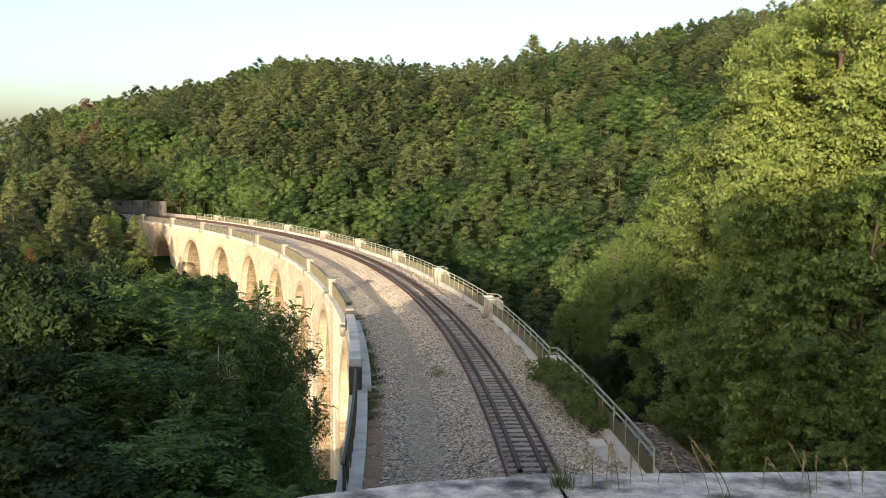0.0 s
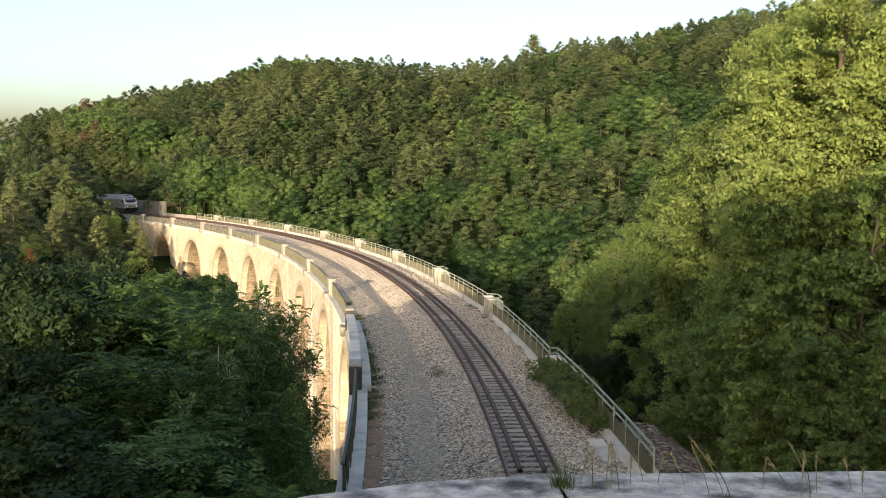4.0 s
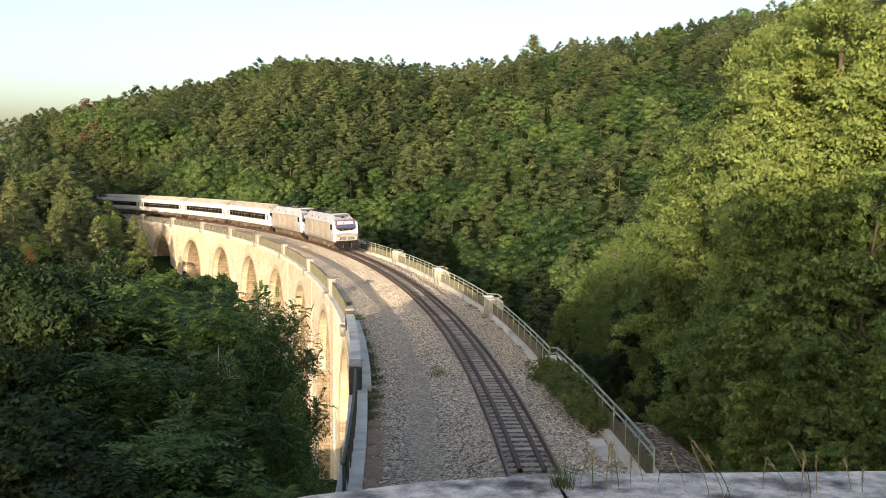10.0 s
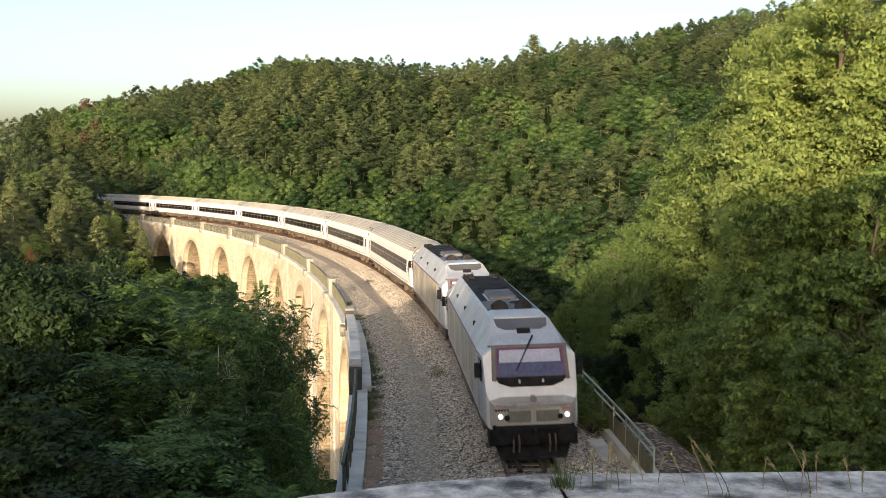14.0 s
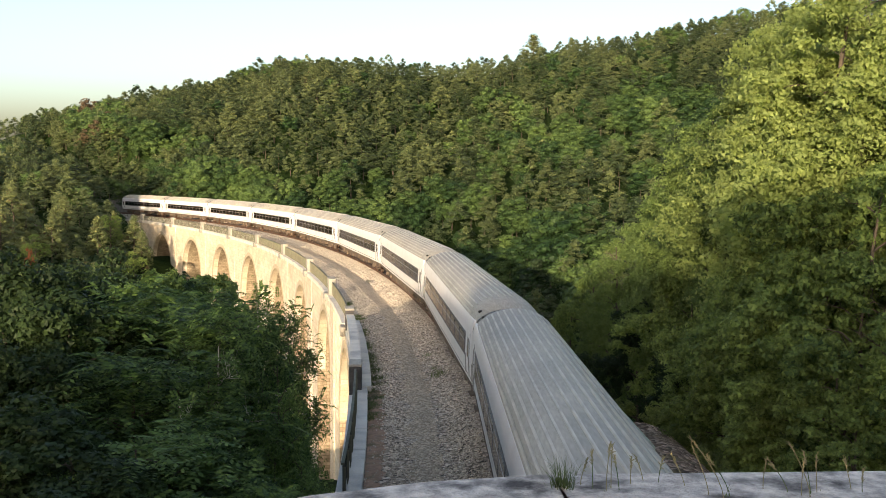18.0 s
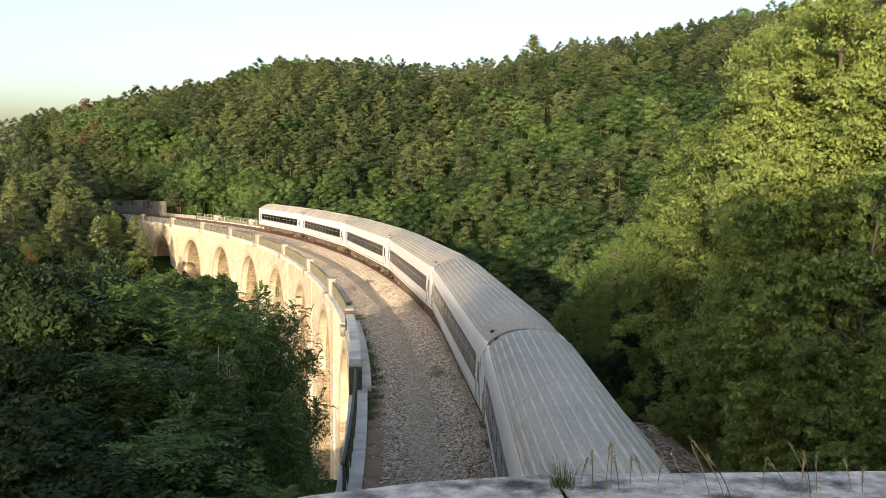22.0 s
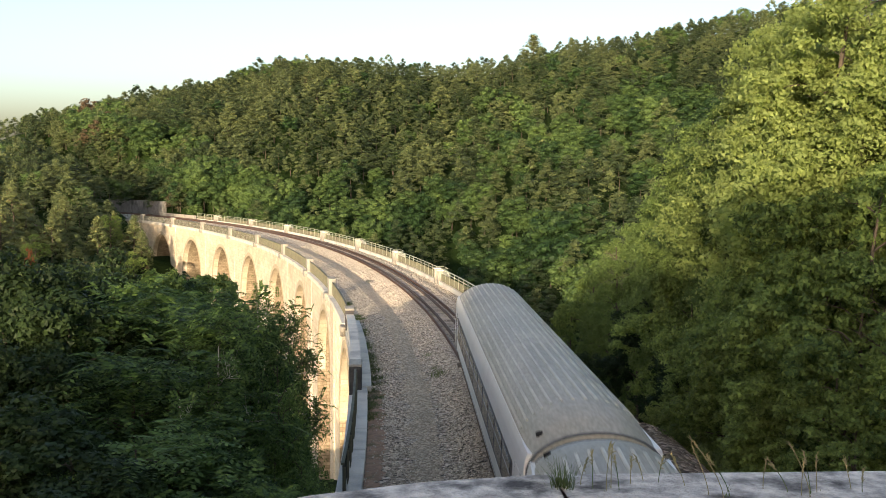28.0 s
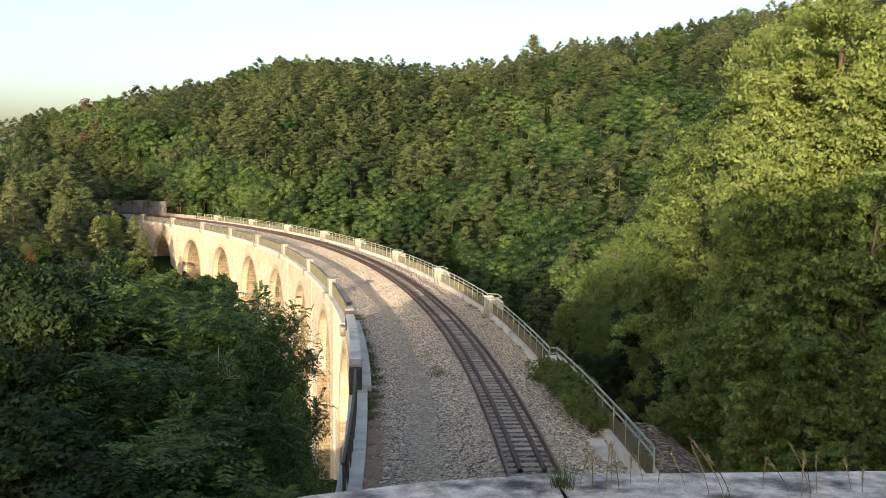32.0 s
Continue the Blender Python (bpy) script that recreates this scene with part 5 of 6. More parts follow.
def plant_wood(name, label, crowns, material, xs, ys, scales, tints, seed, zs=None):
    """One object of many trees: crowns are card arrays of unit trees."""
    rng = np.random.default_rng(seed)
    zs = ground_z(xs, ys) + 0.6 if zs is None else zs
    V, F, T, M = [], [], [], []
    base = 0
    tv, tf = stem(2.6, 0.12)
    for i in range(len(xs)):
        q = crowns[rng.integers(len(crowns))]
        a = rng.uniform(0, 6.283)
        ca, sa = math.cos(a), math.sin(a)
        sx, sz = scales[i] * rng.uniform(0.9, 1.2), scales[i] * rng.uniform(0.68, 0.92)
        q, shade = q
        for pts, fc, mi in ((q.reshape(-1, 3), None, 0), (tv, tf, 1)):
            p = np.stack([(pts[:, 0] * ca - pts[:, 1] * sa) * sx + xs[i], (pts[:, 0] * sa + pts[:, 1] * ca) * sx + ys[i], pts[:, 2] * sz + zs[i]], 1)
            f = np.arange(len(p)).reshape(-1, 3) if fc is None else fc
            V.append(p)
            F.append(f + base)
            T.append(np.repeat(tints[i] + 0.3 * (shade - 0.5), 3) if fc is None else np.zeros(len(p)))
            M.append(np.full(len(f), mi))
            base += len(p)
    me = mesh_np(name, np.concatenate(V), np.concatenate(F), [material, BARK], np.concatenate(T), mat_index=np.concatenate(M))
    return tagged(new(name, me), label, "woods", kind="stuff")


def scatter(rng, n, a0, a1, f0, f1, gap):
    """Places on the far slope, evenly spread, clear of the railway."""
    out = []
    grid = {}
    tries = 0
    while len(out) < n and tries < n * 40:
        tries += 1
        a = rng.uniform(a0, a1)
        rv, rr = float(_az(VALLEY_R, a)), float(_az(RIDGE_R, a))
        f = rng.uniform(f0, f1)
        r = rv + (rr - rv) * f
        x, y = r * math.sin(math.radians(a)), r * math.cos(math.radians(a))
        g = gap * (0.8 + 0.4 * rng.random())
        k = (int(x // 6), int(y // 6))
        if any((x - p[0]) ** 2 + (y - p[1]) ** 2 < g * g for dx in (-1, 0, 1) for dy in (-1, 0, 1) for p in grid.get((k[0] + dx, k[1] + dy), ())):
            continue
        grid.setdefault(k, []).append((x, y))
        out.append((x, y))
    p = np.array(out)
    s, o = near_track(p[:, 0], p[:, 1])
    ok = (np.abs(o) > np.where(s > 222, np.where(s > 285, 4.6, 8.0), 9.5))
    ok &= ~((o < 0) & (s < 205) & (s > 30) & (o > -14)) & ~((o < 0) & (s < 228) & (o > -12))
    return p[ok]


# stands of broadleaf wood among the pines: bearing and height over the horizon in degrees, and their reach
STANDS = [(-6.8, -2.9, 7.5, 1.9), (5.0, -5.0, 5.5, 2.5), (6.4, 0.9, 4.8, 1.4), (-11.8, -1.5, 2.6, 1.2), (10.6, 2.2, 3.0, 1.4), (-14.6, 0.8, 2.2, 0.9), (2.9, 2.8, 2.2, 0.6), (-1.5, -3.6, 3.0, 1.2), (-18.0, 1.6, 2.0, 0.6)]


def make_woods():
    rng = np.random.default_rng(11)
    broad = [broad_crown(rng, 88, 7.4, 2.75, 0.185, lobes=13) for _ in range(6)]
    pines = [pine_crown(rng, 48, 7.8, 3.0, 0.205) for _ in range(8)]
    broad_far = [broad_crown(rng, 44, 7.2, 2.7, 0.26, lobes=10) for _ in range(6)]
    pines_far = [pine_crown(rng, 28, 6.6, 3.0, 0.26, cone=2.8) for _ in range(8)]
    p = np.concatenate([scatter(rng, 2700, -29, 29, -0.25, 1.04, 4.2), scatter(rng, 160, -24, -9, 0.40, 0.75, 3.4), scatter(rng, 260, -27, -6, 0.84, 1.06, 2.8)])
    p = p[np.hypot(p[:, 0], p[:, 1]) > np.where(p[:, 0] < 0, 112, 92)]
    cut = np.concatenate([tp(rng.uniform(243, 312, 130), rng.uniform(6.2, 17.0, 130))[:, :2], tp(rng.uniform(206, 246, 90), rng.uniform(6.6, 20.0, 90))[:, :2]])
    p = np.concatenate([p, cut])
    x, y = p[:, 0], p[:, 1]
    a, r = np.degrees(np.arctan2(x, y)), np.hypot(x, y)
    e = np.degrees(np.arctan2(ground_z(x, y) + 4.0 - EYE.z, r))
    stand = np.max([np.exp(-((a - q[0]) / q[2]) ** 2 - ((e - q[1]) / q[3]) ** 2) for q in STANDS], 0)
    mix = np.array([noise.noise(Vector((px * 0.05, py * 0.05, 3.0))) for px, py in p])
    pine = stand + 0.45 * mix + rng.normal(0, 0.26, len(p)) < 0.42
    tint = np.clip(0.45 + 0.55 * np.array([noise.noise(Vector((px * 0.035, py * 0.035, 9.0))) for px, py in p]) + rng.normal(0, 0.34, len(p)), 0, 1)
    dry = rng.random(len(p)) < np.where(pine, 0.005, 0.001) + 0.1 * np.exp(-((a + 18.3) / 1.2) ** 2 - ((e - 1.6) / 0.8) ** 2)
    tint[dry] = 1.6
    sc = rng.uniform(0.62, 1.12, len(p)) * np.where(rng.random(len(p)) < 0.12, 1.2, 1.0)
    s, o = near_track(x, y)
    sc = np.where((o < 0) & (s < 205) & (o > -40), sc * 0.55, sc) * np.interp(e, [3.0, 6.0], [1.0, 0.8])
    near = np.hypot(x, y) < 232
    for name, label, sel, crowns, mat, k in (
            ("broadleaf_woods", "mixed green broadleaf woods on the lower hillside", ~pine & near, broad, LEAF_WOOD, 1),
            ("broadleaf_woods", "mixed green broadleaf woods along the ridge", ~pine & ~near, broad_far, LEAF_WOOD, 5),
            ("pine_woods", "dark green pine woods on the lower hillside", pine & near, pines, NEEDLE_WOOD, 2),
            ("pine_woods", "dark green pine woods along the ridge", pine & ~near, pines_far, NEEDLE_WOOD, 6)):
        plant_wood(name, label, crowns, mat, x[sel], y[sel], sc[sel], tint[sel], k)
    # woods behind the camera
    n = 680
    x, y = rng.uniform(-44, 130, n), rng.uniform(-130, -14, n)
    s, o = near_track(x, y)
    ok = (np.abs(o) > 5.2) & (x > -21.5 + 0.21 * (y + 30))
    x, y = x[ok], y[ok]
    sc = np.clip((7.4 + np.interp(x - 0.2126 * (y - 40), [-7, -2.5, 0, 4, 9, 15], [3.0, 2.4, 0.6, 0.0, 3.1, 6.5]) + (45 - y) * 0.1405 - ground_z(x, y)) / 10.8, 0.7, 2.4)
    ok = x - 3.4 * sc > -23.6 + 0.21 * (y + 30)
    x, y, sc = x[ok], y[ok], sc[ok]
    # a few trees by the road that keep the sun off the near bank
    rx, ry = rng.uniform(-16.0, -14.2, 7), rng.uniform(-15, -5, 7)
    x, y, sc = np.concatenate([x, rx]), np.concatenate([y, ry]), np.concatenate([sc, np.clip((8.6 + (24 - ry) * 0.1405 - ground_z(rx, ry)) / 10.0, 0.7, 1.3)])
    coarse = [broad_crown(rng, 8, 10.0, 3.6, 0.9, lobes=9) for _ in range(3)]
    plant_wood("rear_woods", "green broadleaf woods on the slope behind the bridge", coarse, LEAF_WOOD, x, y, sc * rng.uniform(0.8, 1.0, len(x)), rng.uniform(0, 1, len(x)), 3)

make_woods()


# ---- single trees near the viaduct ----
def branch_mesh(segs, bark=BARK):
    """Tapered five-sided tubes from (p, q, r0, r1) rows, as one mesh."""
    V, F = [], []
    k = 5
    for p, q, r0, r1 in segs:
        p, q = Vector(p), Vector(q)
        rot = (q - p).to_track_quat("Z", "Y").to_matrix()
        b = len(V)
        for c, r in ((p, r0), (q, r1)):
            for i in range(k):
                V.append(c + rot @ Vector((math.cos(6.283 * i / k) * r, math.sin(6.283 * i / k) * r, 0)))
        for i in range(k):
            F.append((b + i, b + (i + 1) % k, b + k + (i + 1) % k, b + k + i))
    return mesh_np("trunk", np.array([tuple(v) for v in V]), np.array(F), bark, smooth=True)


def skeleton_of(rng, height, radius, limbs, fork, inner=0.3, tight=1.0):
    """Trunk, limbs and twigs; returns the tube rows and the twig ends with their directions."""
    segs, tips = [], []
    p = Vector((0, 0, -0.6))
    r = 0.017 * height
    spine = [p]
    n = 7
    for i in range(n):
        q = Vector((rng.normal(0, 0.12), rng.normal(0, 0.12), 0)) * (height / 10) + Vector((p.x, p.y, height * 0.92 * (i + 1) / n))
        segs.append((p, q, r * (1 - 0.85 * i / n), r * (1 - 0.85 * (i + 1) / n)))
        p = q
        spine.append(p)
    for k in range(limbs):
        f = 0.16 + 0.82 * (k + rng.uniform(0, 0.8)) / limbs
        i = min(n - 1, int(f * n))
        b = spine[i].lerp(spine[i + 1], f * n - i)
        a = k * 2.4 + rng.uniform(-0.5, 0.5)
        reach = radius * (1.05 - 0.75 * max(0.0, f - 0.45) / 0.55) * rng.uniform(0.7, 1.1)
        up = rng.uniform(0.12, 0.55) * reach
        e = b + Vector((math.cos(a) * reach, math.sin(a) * reach, up))
        m = b.lerp(e, 0.5) + Vector((0, 0, 0.12 * reach))
        lr = r * (1 - 0.8 * f) * 0.6
        segs.append((b, m, lr, lr * 0.6))
        segs.append((m, e, lr * 0.6, lr * 0.15))
        for j in range(fork):
            g = rng.uniform(inner, 1.0)
            c = b.lerp(m, g * 2) if g < 0.5 else m.lerp(e, g * 2 - 1)
            d = Vector((rng.normal(), rng.normal(), rng.normal() * 0.5 + 0.35)).normalized()
            t = c + d * radius * rng.uniform(0.16, 0.36) * tight
            segs.append((c, t, lr * 0.3, lr * 0.08))
            tips.append((t, d))
        tips.append((e, (e - m).normalized()))
    return segs, tips


def clump_leaves(rng, tips, per, r0, r1, leaf, middle, streak=None):
    """Clumps of leaves at the twig ends: vertices, faces and clump shades."""
    c = np.array([tuple(p) for p, _ in tips])
    tri, shade = clumps(rng, c, rng.uniform(r0, r1, len(c)), per, leaf, up=0.3, loose=0.38, core=0, middle=middle, streak=streak, inner=0.35)
    return tri.reshape(-1, 3), np.arange(len(tri) * 3).reshape(-1, 3), np.repeat(shade, 3)


def lobe_leaves(rng, height, radius, lobes, sub, per, leaf):
    """A crown of rounded lobes, each a shell of small leaf bunches, with deep gaps between the lobes."""
    cz, hz = height * 0.54, height * 0.47
    k = np.arange(lobes)
    a = k * 2.4 + rng.uniform(-0.5, 0.5, lobes)
    e = np.arcsin(np.clip(-0.82 + 1.8 * (k + rng.random(lobes)) / lobes, -0.95, 0.98))
    q = rng.uniform(0.52, 0.86, lobes)
    c = np.stack([np.cos(a) * np.cos(e) * radius * q, np.sin(a) * np.cos(e) * radius * q, cz + np.sin(e) * hz * q], 1)
    big = radius * rng.uniform(0.26, 0.44, lobes)
    out = c - np.array([0, 0, cz])
    out /= np.linalg.norm(out, axis=1, keepdims=True) + 1e-9
    d = rng.normal(0, 1, (lobes, sub, 3)) + out[:, None] * 0.7 + np.array([0, 0, 0.35])
    d /= np.linalg.norm(d, axis=2, keepdims=True)
    cc = (c[:, None] + d * np.array([1, 1, 0.78]) * big[:, None, None] * rng.uniform(0.72, 1.08, (lobes, sub, 1))).reshape(-1, 3)
    rr = np.repeat(big * 0.24, sub)[:, None] * rng.uniform(0.6, 1.25, (lobes * sub, 1)) * np.array([1.0, 1.0, 0.65])
    tri, shade = clumps(rng, cc, rr, per, leaf, up=0.5, loose=0.4, aspect=0.55, core=0, inner=0.3)
    shade = 0.5 * shade + 0.5 * np.repeat(rng.random(lobes), sub * per)
    return tri.reshape(-1, 3), np.arange(len(tri) * 3).reshape(-1, 3), np.repeat(shade, 3)


def fronds(rng, tips, count, spread, length):
    """Feathered compound leaves: each a midrib with pairs of narrow leaflets, drooping at the tip."""
    t = np.array([tuple(p) for p, _ in tips])
    i = rng.integers(len(t), size=count)
    d = rng.normal(0, 1, (count, 3)) * np.array([1, 1, 0.35]) + np.array([0, 0, 0.1])
    d /= np.linalg.norm(d, axis=1, keepdims=True)
    c = t[i] + rng.normal(0, 1, (count, 3)) * spread * 0.45 * np.array([1, 1, 0.6])
    side = np.cross(d, np.array([0, 0, 1.0]))
    side /= np.linalg.norm(side, axis=1, keepdims=True) + 1e-9
    up = np.cross(side, d)
    ln = length * rng.uniform(0.7, 1.25, (count, 1))
    out = []
    pairs = 5
    for k in range(pairs):
        f = 0.18 + 0.8 * k / (pairs - 1)
        base = c + d * ln * f - np.array([0, 0, 1.0]) * ln * 0.32 * f * f
        lw = ln * 0.34 * (1 - 0.55 * abs(f - 0.45))
        for sg in (-1, 1):
            ax = side * sg * 0.9 + d * 0.42 - np.array([0, 0, 0.22])
            wd = d * 0.5 - side * sg * 0.2
            tip = base + ax * lw
            mid = base + ax * lw * 0.5
            out.append(np.stack([base, mid + wd * lw * 0.42 + up * lw * 0.05, tip, mid - wd * lw * 0.42], 1))
    q = np.concatenate(out)
    return q.reshape(-1, 3), np.arange(len(q) * 4).reshape(-1, 4)


def make_tree(kind, seed):
    rng = np.random.default_rng(seed)
    h, r = (15.0, 4.2) if kind in ("tall", "olive") else (10.0, 3.1)
    th = empty({"ash": "ash_tree", "sparse": "ash_tree", "pine": "pine_tree", "spruce": "spruce_tree"}.get(kind, "maple_tree"))
    mid = np.array([0, 0, h * 0.5])
    if kind in ("ash", "sparse"):
        segs, tips = skeleton_of(rng, h, r, 12, 8, 0.55, 0.85)
        v, f = fronds(rng, tips, 1300 if kind == "ash" else 420, 0.7, 0.66)
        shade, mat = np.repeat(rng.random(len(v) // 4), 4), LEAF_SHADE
    elif kind in ("dead", "oak"):
        segs, tips = skeleton_of(rng, h, r, 16, 8, 0.6, 0.85)
        v, f, shade = clump_leaves(rng, tips, 70 if kind == "dead" else 170, 0.3, 0.62, 0.075, mid)
        mat = LEAF_DRY if kind == "dead" else LEAF_OAK_SHADED
    elif kind == "maple":
        segs, tips = skeleton_of(rng, h, r * 0.8, 16, 3)
        v, f, shade = lobe_leaves(rng, h, r, 14, 44, 50, 0.07)
        mat = LEAF_SUN
    elif kind in ("tall", "olive"):
        segs, tips = skeleton_of(rng, h, r * 0.8, 24, 3)
        v, f, shade = lobe_leaves(rng, h, r, 30, 42, 66, 0.066)
        mat = LEAF_SUNLIT if kind == "tall" else LEAF_OLIVE
    else:
        segs, tips = skeleton_of(rng, h, r * 0.5, 8, 2)
        tri, shade = pine_crown(rng, 90, h * 1.02, r * 1.1 if kind == "pine" else r * 0.95, 0.13, pads=34, low=0.14, cone=1.9 if kind == "pine" else 1.0)
        v, f, shade = tri.reshape(-1, 3), np.arange(len(tri) * 3).reshape(-1, 3), np.repeat(shade, 3)
        mat = NEEDLE_NEAR
    part("trunk", branch_mesh(segs, BARK_PALE if kind == "sparse" else BARK), None, th, "pale grey trunk and limbs" if kind == "sparse" else "grey-brown trunk and limbs")
    part("crown", mesh_np("crown", v, f, mat, shade), None, th, "leafy crown with gaps")
    return th


NEEDLE_NEAR = leaf_material("near_pine_needles", (0.085, 0.108, 0.04), (0.21, 0.235, 0.085), by_object=True, translucent=0.15, dry=(0.13, 0.085, 0.04))
# oak green taken very dark, so the colour itself carries the deep shade
LEAF_OAK_SHADED = leaf_material("dark_oak_leaves", (0.016, 0.032, 0.01), (0.05, 0.085, 0.024), by_object=True, vary=0.4)
LEAF_DRY = leaf_material("dry_leaves", (0.2, 0.07, 0.03), (0.3, 0.12, 0.05), by_object=True)
LABELS = {"sparse": "thinly leaved ash-like tree with pale bare limbs", "oak": "oak-like tree with its green darkened to stand for shade", "dead": "small broadleaf tree with dry rust-brown leaves", "ash": "leafy ash-like tree with feathered leaves on the bank", "maple": "broadleaf tree with yellow-green foliage on the slope",
          "olive": "tall broadleaf tree with olive-green crown", "tall": "tall broadleaf tree with crown coloured yellow-green as if sunlit", "pine": "dark green pine among the trees of the bank", "spruce": "lone dark conifer standing above the ridge"}
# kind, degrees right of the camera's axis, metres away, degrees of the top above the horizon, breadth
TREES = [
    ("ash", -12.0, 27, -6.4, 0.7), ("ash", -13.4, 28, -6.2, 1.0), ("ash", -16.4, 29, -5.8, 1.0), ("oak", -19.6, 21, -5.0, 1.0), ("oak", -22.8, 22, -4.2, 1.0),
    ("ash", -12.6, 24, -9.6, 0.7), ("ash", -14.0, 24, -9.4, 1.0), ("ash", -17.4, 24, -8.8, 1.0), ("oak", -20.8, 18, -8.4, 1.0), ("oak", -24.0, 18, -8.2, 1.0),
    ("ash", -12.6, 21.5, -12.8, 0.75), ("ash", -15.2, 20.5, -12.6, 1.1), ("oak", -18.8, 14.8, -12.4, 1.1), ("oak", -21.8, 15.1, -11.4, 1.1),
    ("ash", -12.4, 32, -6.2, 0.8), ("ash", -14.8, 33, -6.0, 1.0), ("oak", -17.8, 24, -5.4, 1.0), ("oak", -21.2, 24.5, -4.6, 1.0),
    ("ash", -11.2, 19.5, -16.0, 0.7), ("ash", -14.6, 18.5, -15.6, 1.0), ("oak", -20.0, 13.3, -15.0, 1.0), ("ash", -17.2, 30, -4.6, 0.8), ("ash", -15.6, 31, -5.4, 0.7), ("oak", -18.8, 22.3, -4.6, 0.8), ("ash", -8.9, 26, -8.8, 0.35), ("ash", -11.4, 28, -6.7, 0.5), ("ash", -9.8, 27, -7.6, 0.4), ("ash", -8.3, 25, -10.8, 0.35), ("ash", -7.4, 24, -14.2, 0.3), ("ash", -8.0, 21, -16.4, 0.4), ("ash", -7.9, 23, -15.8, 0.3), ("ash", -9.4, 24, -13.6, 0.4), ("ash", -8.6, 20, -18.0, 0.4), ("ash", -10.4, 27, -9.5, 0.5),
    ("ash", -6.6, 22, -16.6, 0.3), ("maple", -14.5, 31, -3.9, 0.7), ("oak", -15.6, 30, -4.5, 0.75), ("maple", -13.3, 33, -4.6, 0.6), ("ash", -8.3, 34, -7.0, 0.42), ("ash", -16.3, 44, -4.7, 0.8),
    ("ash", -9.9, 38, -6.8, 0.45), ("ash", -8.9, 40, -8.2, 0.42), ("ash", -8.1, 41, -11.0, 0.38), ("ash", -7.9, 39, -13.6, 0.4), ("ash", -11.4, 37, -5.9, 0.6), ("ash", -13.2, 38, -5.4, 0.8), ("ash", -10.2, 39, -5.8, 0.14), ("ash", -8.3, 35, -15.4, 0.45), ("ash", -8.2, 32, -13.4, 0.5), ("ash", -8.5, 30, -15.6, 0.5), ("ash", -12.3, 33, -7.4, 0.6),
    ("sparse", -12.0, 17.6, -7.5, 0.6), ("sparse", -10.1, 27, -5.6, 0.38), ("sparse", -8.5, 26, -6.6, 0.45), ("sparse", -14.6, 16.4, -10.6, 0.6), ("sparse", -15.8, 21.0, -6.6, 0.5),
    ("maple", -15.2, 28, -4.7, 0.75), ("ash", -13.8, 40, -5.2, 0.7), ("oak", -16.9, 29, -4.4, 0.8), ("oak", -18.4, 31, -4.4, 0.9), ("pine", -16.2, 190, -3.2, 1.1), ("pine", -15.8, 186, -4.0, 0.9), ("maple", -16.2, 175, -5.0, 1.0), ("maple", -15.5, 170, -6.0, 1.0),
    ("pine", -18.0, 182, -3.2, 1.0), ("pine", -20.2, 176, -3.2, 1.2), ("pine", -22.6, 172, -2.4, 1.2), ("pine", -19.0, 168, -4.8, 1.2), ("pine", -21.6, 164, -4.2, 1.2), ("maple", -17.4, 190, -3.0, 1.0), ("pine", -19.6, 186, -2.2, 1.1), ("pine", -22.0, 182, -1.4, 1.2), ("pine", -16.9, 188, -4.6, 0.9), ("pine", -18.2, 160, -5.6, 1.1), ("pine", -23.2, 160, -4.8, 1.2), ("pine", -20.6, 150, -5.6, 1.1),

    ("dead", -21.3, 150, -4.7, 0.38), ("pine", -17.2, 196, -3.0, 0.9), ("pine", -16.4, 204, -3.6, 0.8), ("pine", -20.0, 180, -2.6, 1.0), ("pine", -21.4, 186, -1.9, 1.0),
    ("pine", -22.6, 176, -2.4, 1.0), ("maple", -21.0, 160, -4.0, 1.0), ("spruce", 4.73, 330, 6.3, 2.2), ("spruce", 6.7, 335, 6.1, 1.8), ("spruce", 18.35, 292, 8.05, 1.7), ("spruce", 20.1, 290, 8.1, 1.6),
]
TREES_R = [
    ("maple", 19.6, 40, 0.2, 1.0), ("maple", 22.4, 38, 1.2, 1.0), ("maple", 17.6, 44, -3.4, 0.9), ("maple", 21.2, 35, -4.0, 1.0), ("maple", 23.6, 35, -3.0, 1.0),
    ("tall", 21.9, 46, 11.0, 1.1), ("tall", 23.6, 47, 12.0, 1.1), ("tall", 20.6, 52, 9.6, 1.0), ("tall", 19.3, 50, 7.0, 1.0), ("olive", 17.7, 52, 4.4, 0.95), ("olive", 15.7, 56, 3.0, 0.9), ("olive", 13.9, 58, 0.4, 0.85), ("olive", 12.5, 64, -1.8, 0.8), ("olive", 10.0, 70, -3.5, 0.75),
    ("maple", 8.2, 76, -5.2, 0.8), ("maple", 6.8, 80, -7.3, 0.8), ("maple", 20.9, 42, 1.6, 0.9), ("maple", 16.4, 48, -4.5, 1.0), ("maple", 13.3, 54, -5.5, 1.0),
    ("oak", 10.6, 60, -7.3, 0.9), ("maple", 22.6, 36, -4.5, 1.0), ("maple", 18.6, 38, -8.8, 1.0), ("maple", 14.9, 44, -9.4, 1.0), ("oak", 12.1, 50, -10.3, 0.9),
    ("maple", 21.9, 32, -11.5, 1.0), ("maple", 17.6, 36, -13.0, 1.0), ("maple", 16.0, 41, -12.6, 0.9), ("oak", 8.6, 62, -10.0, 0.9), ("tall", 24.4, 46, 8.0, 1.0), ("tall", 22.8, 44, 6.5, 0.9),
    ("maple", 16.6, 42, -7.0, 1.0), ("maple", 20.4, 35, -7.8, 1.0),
]


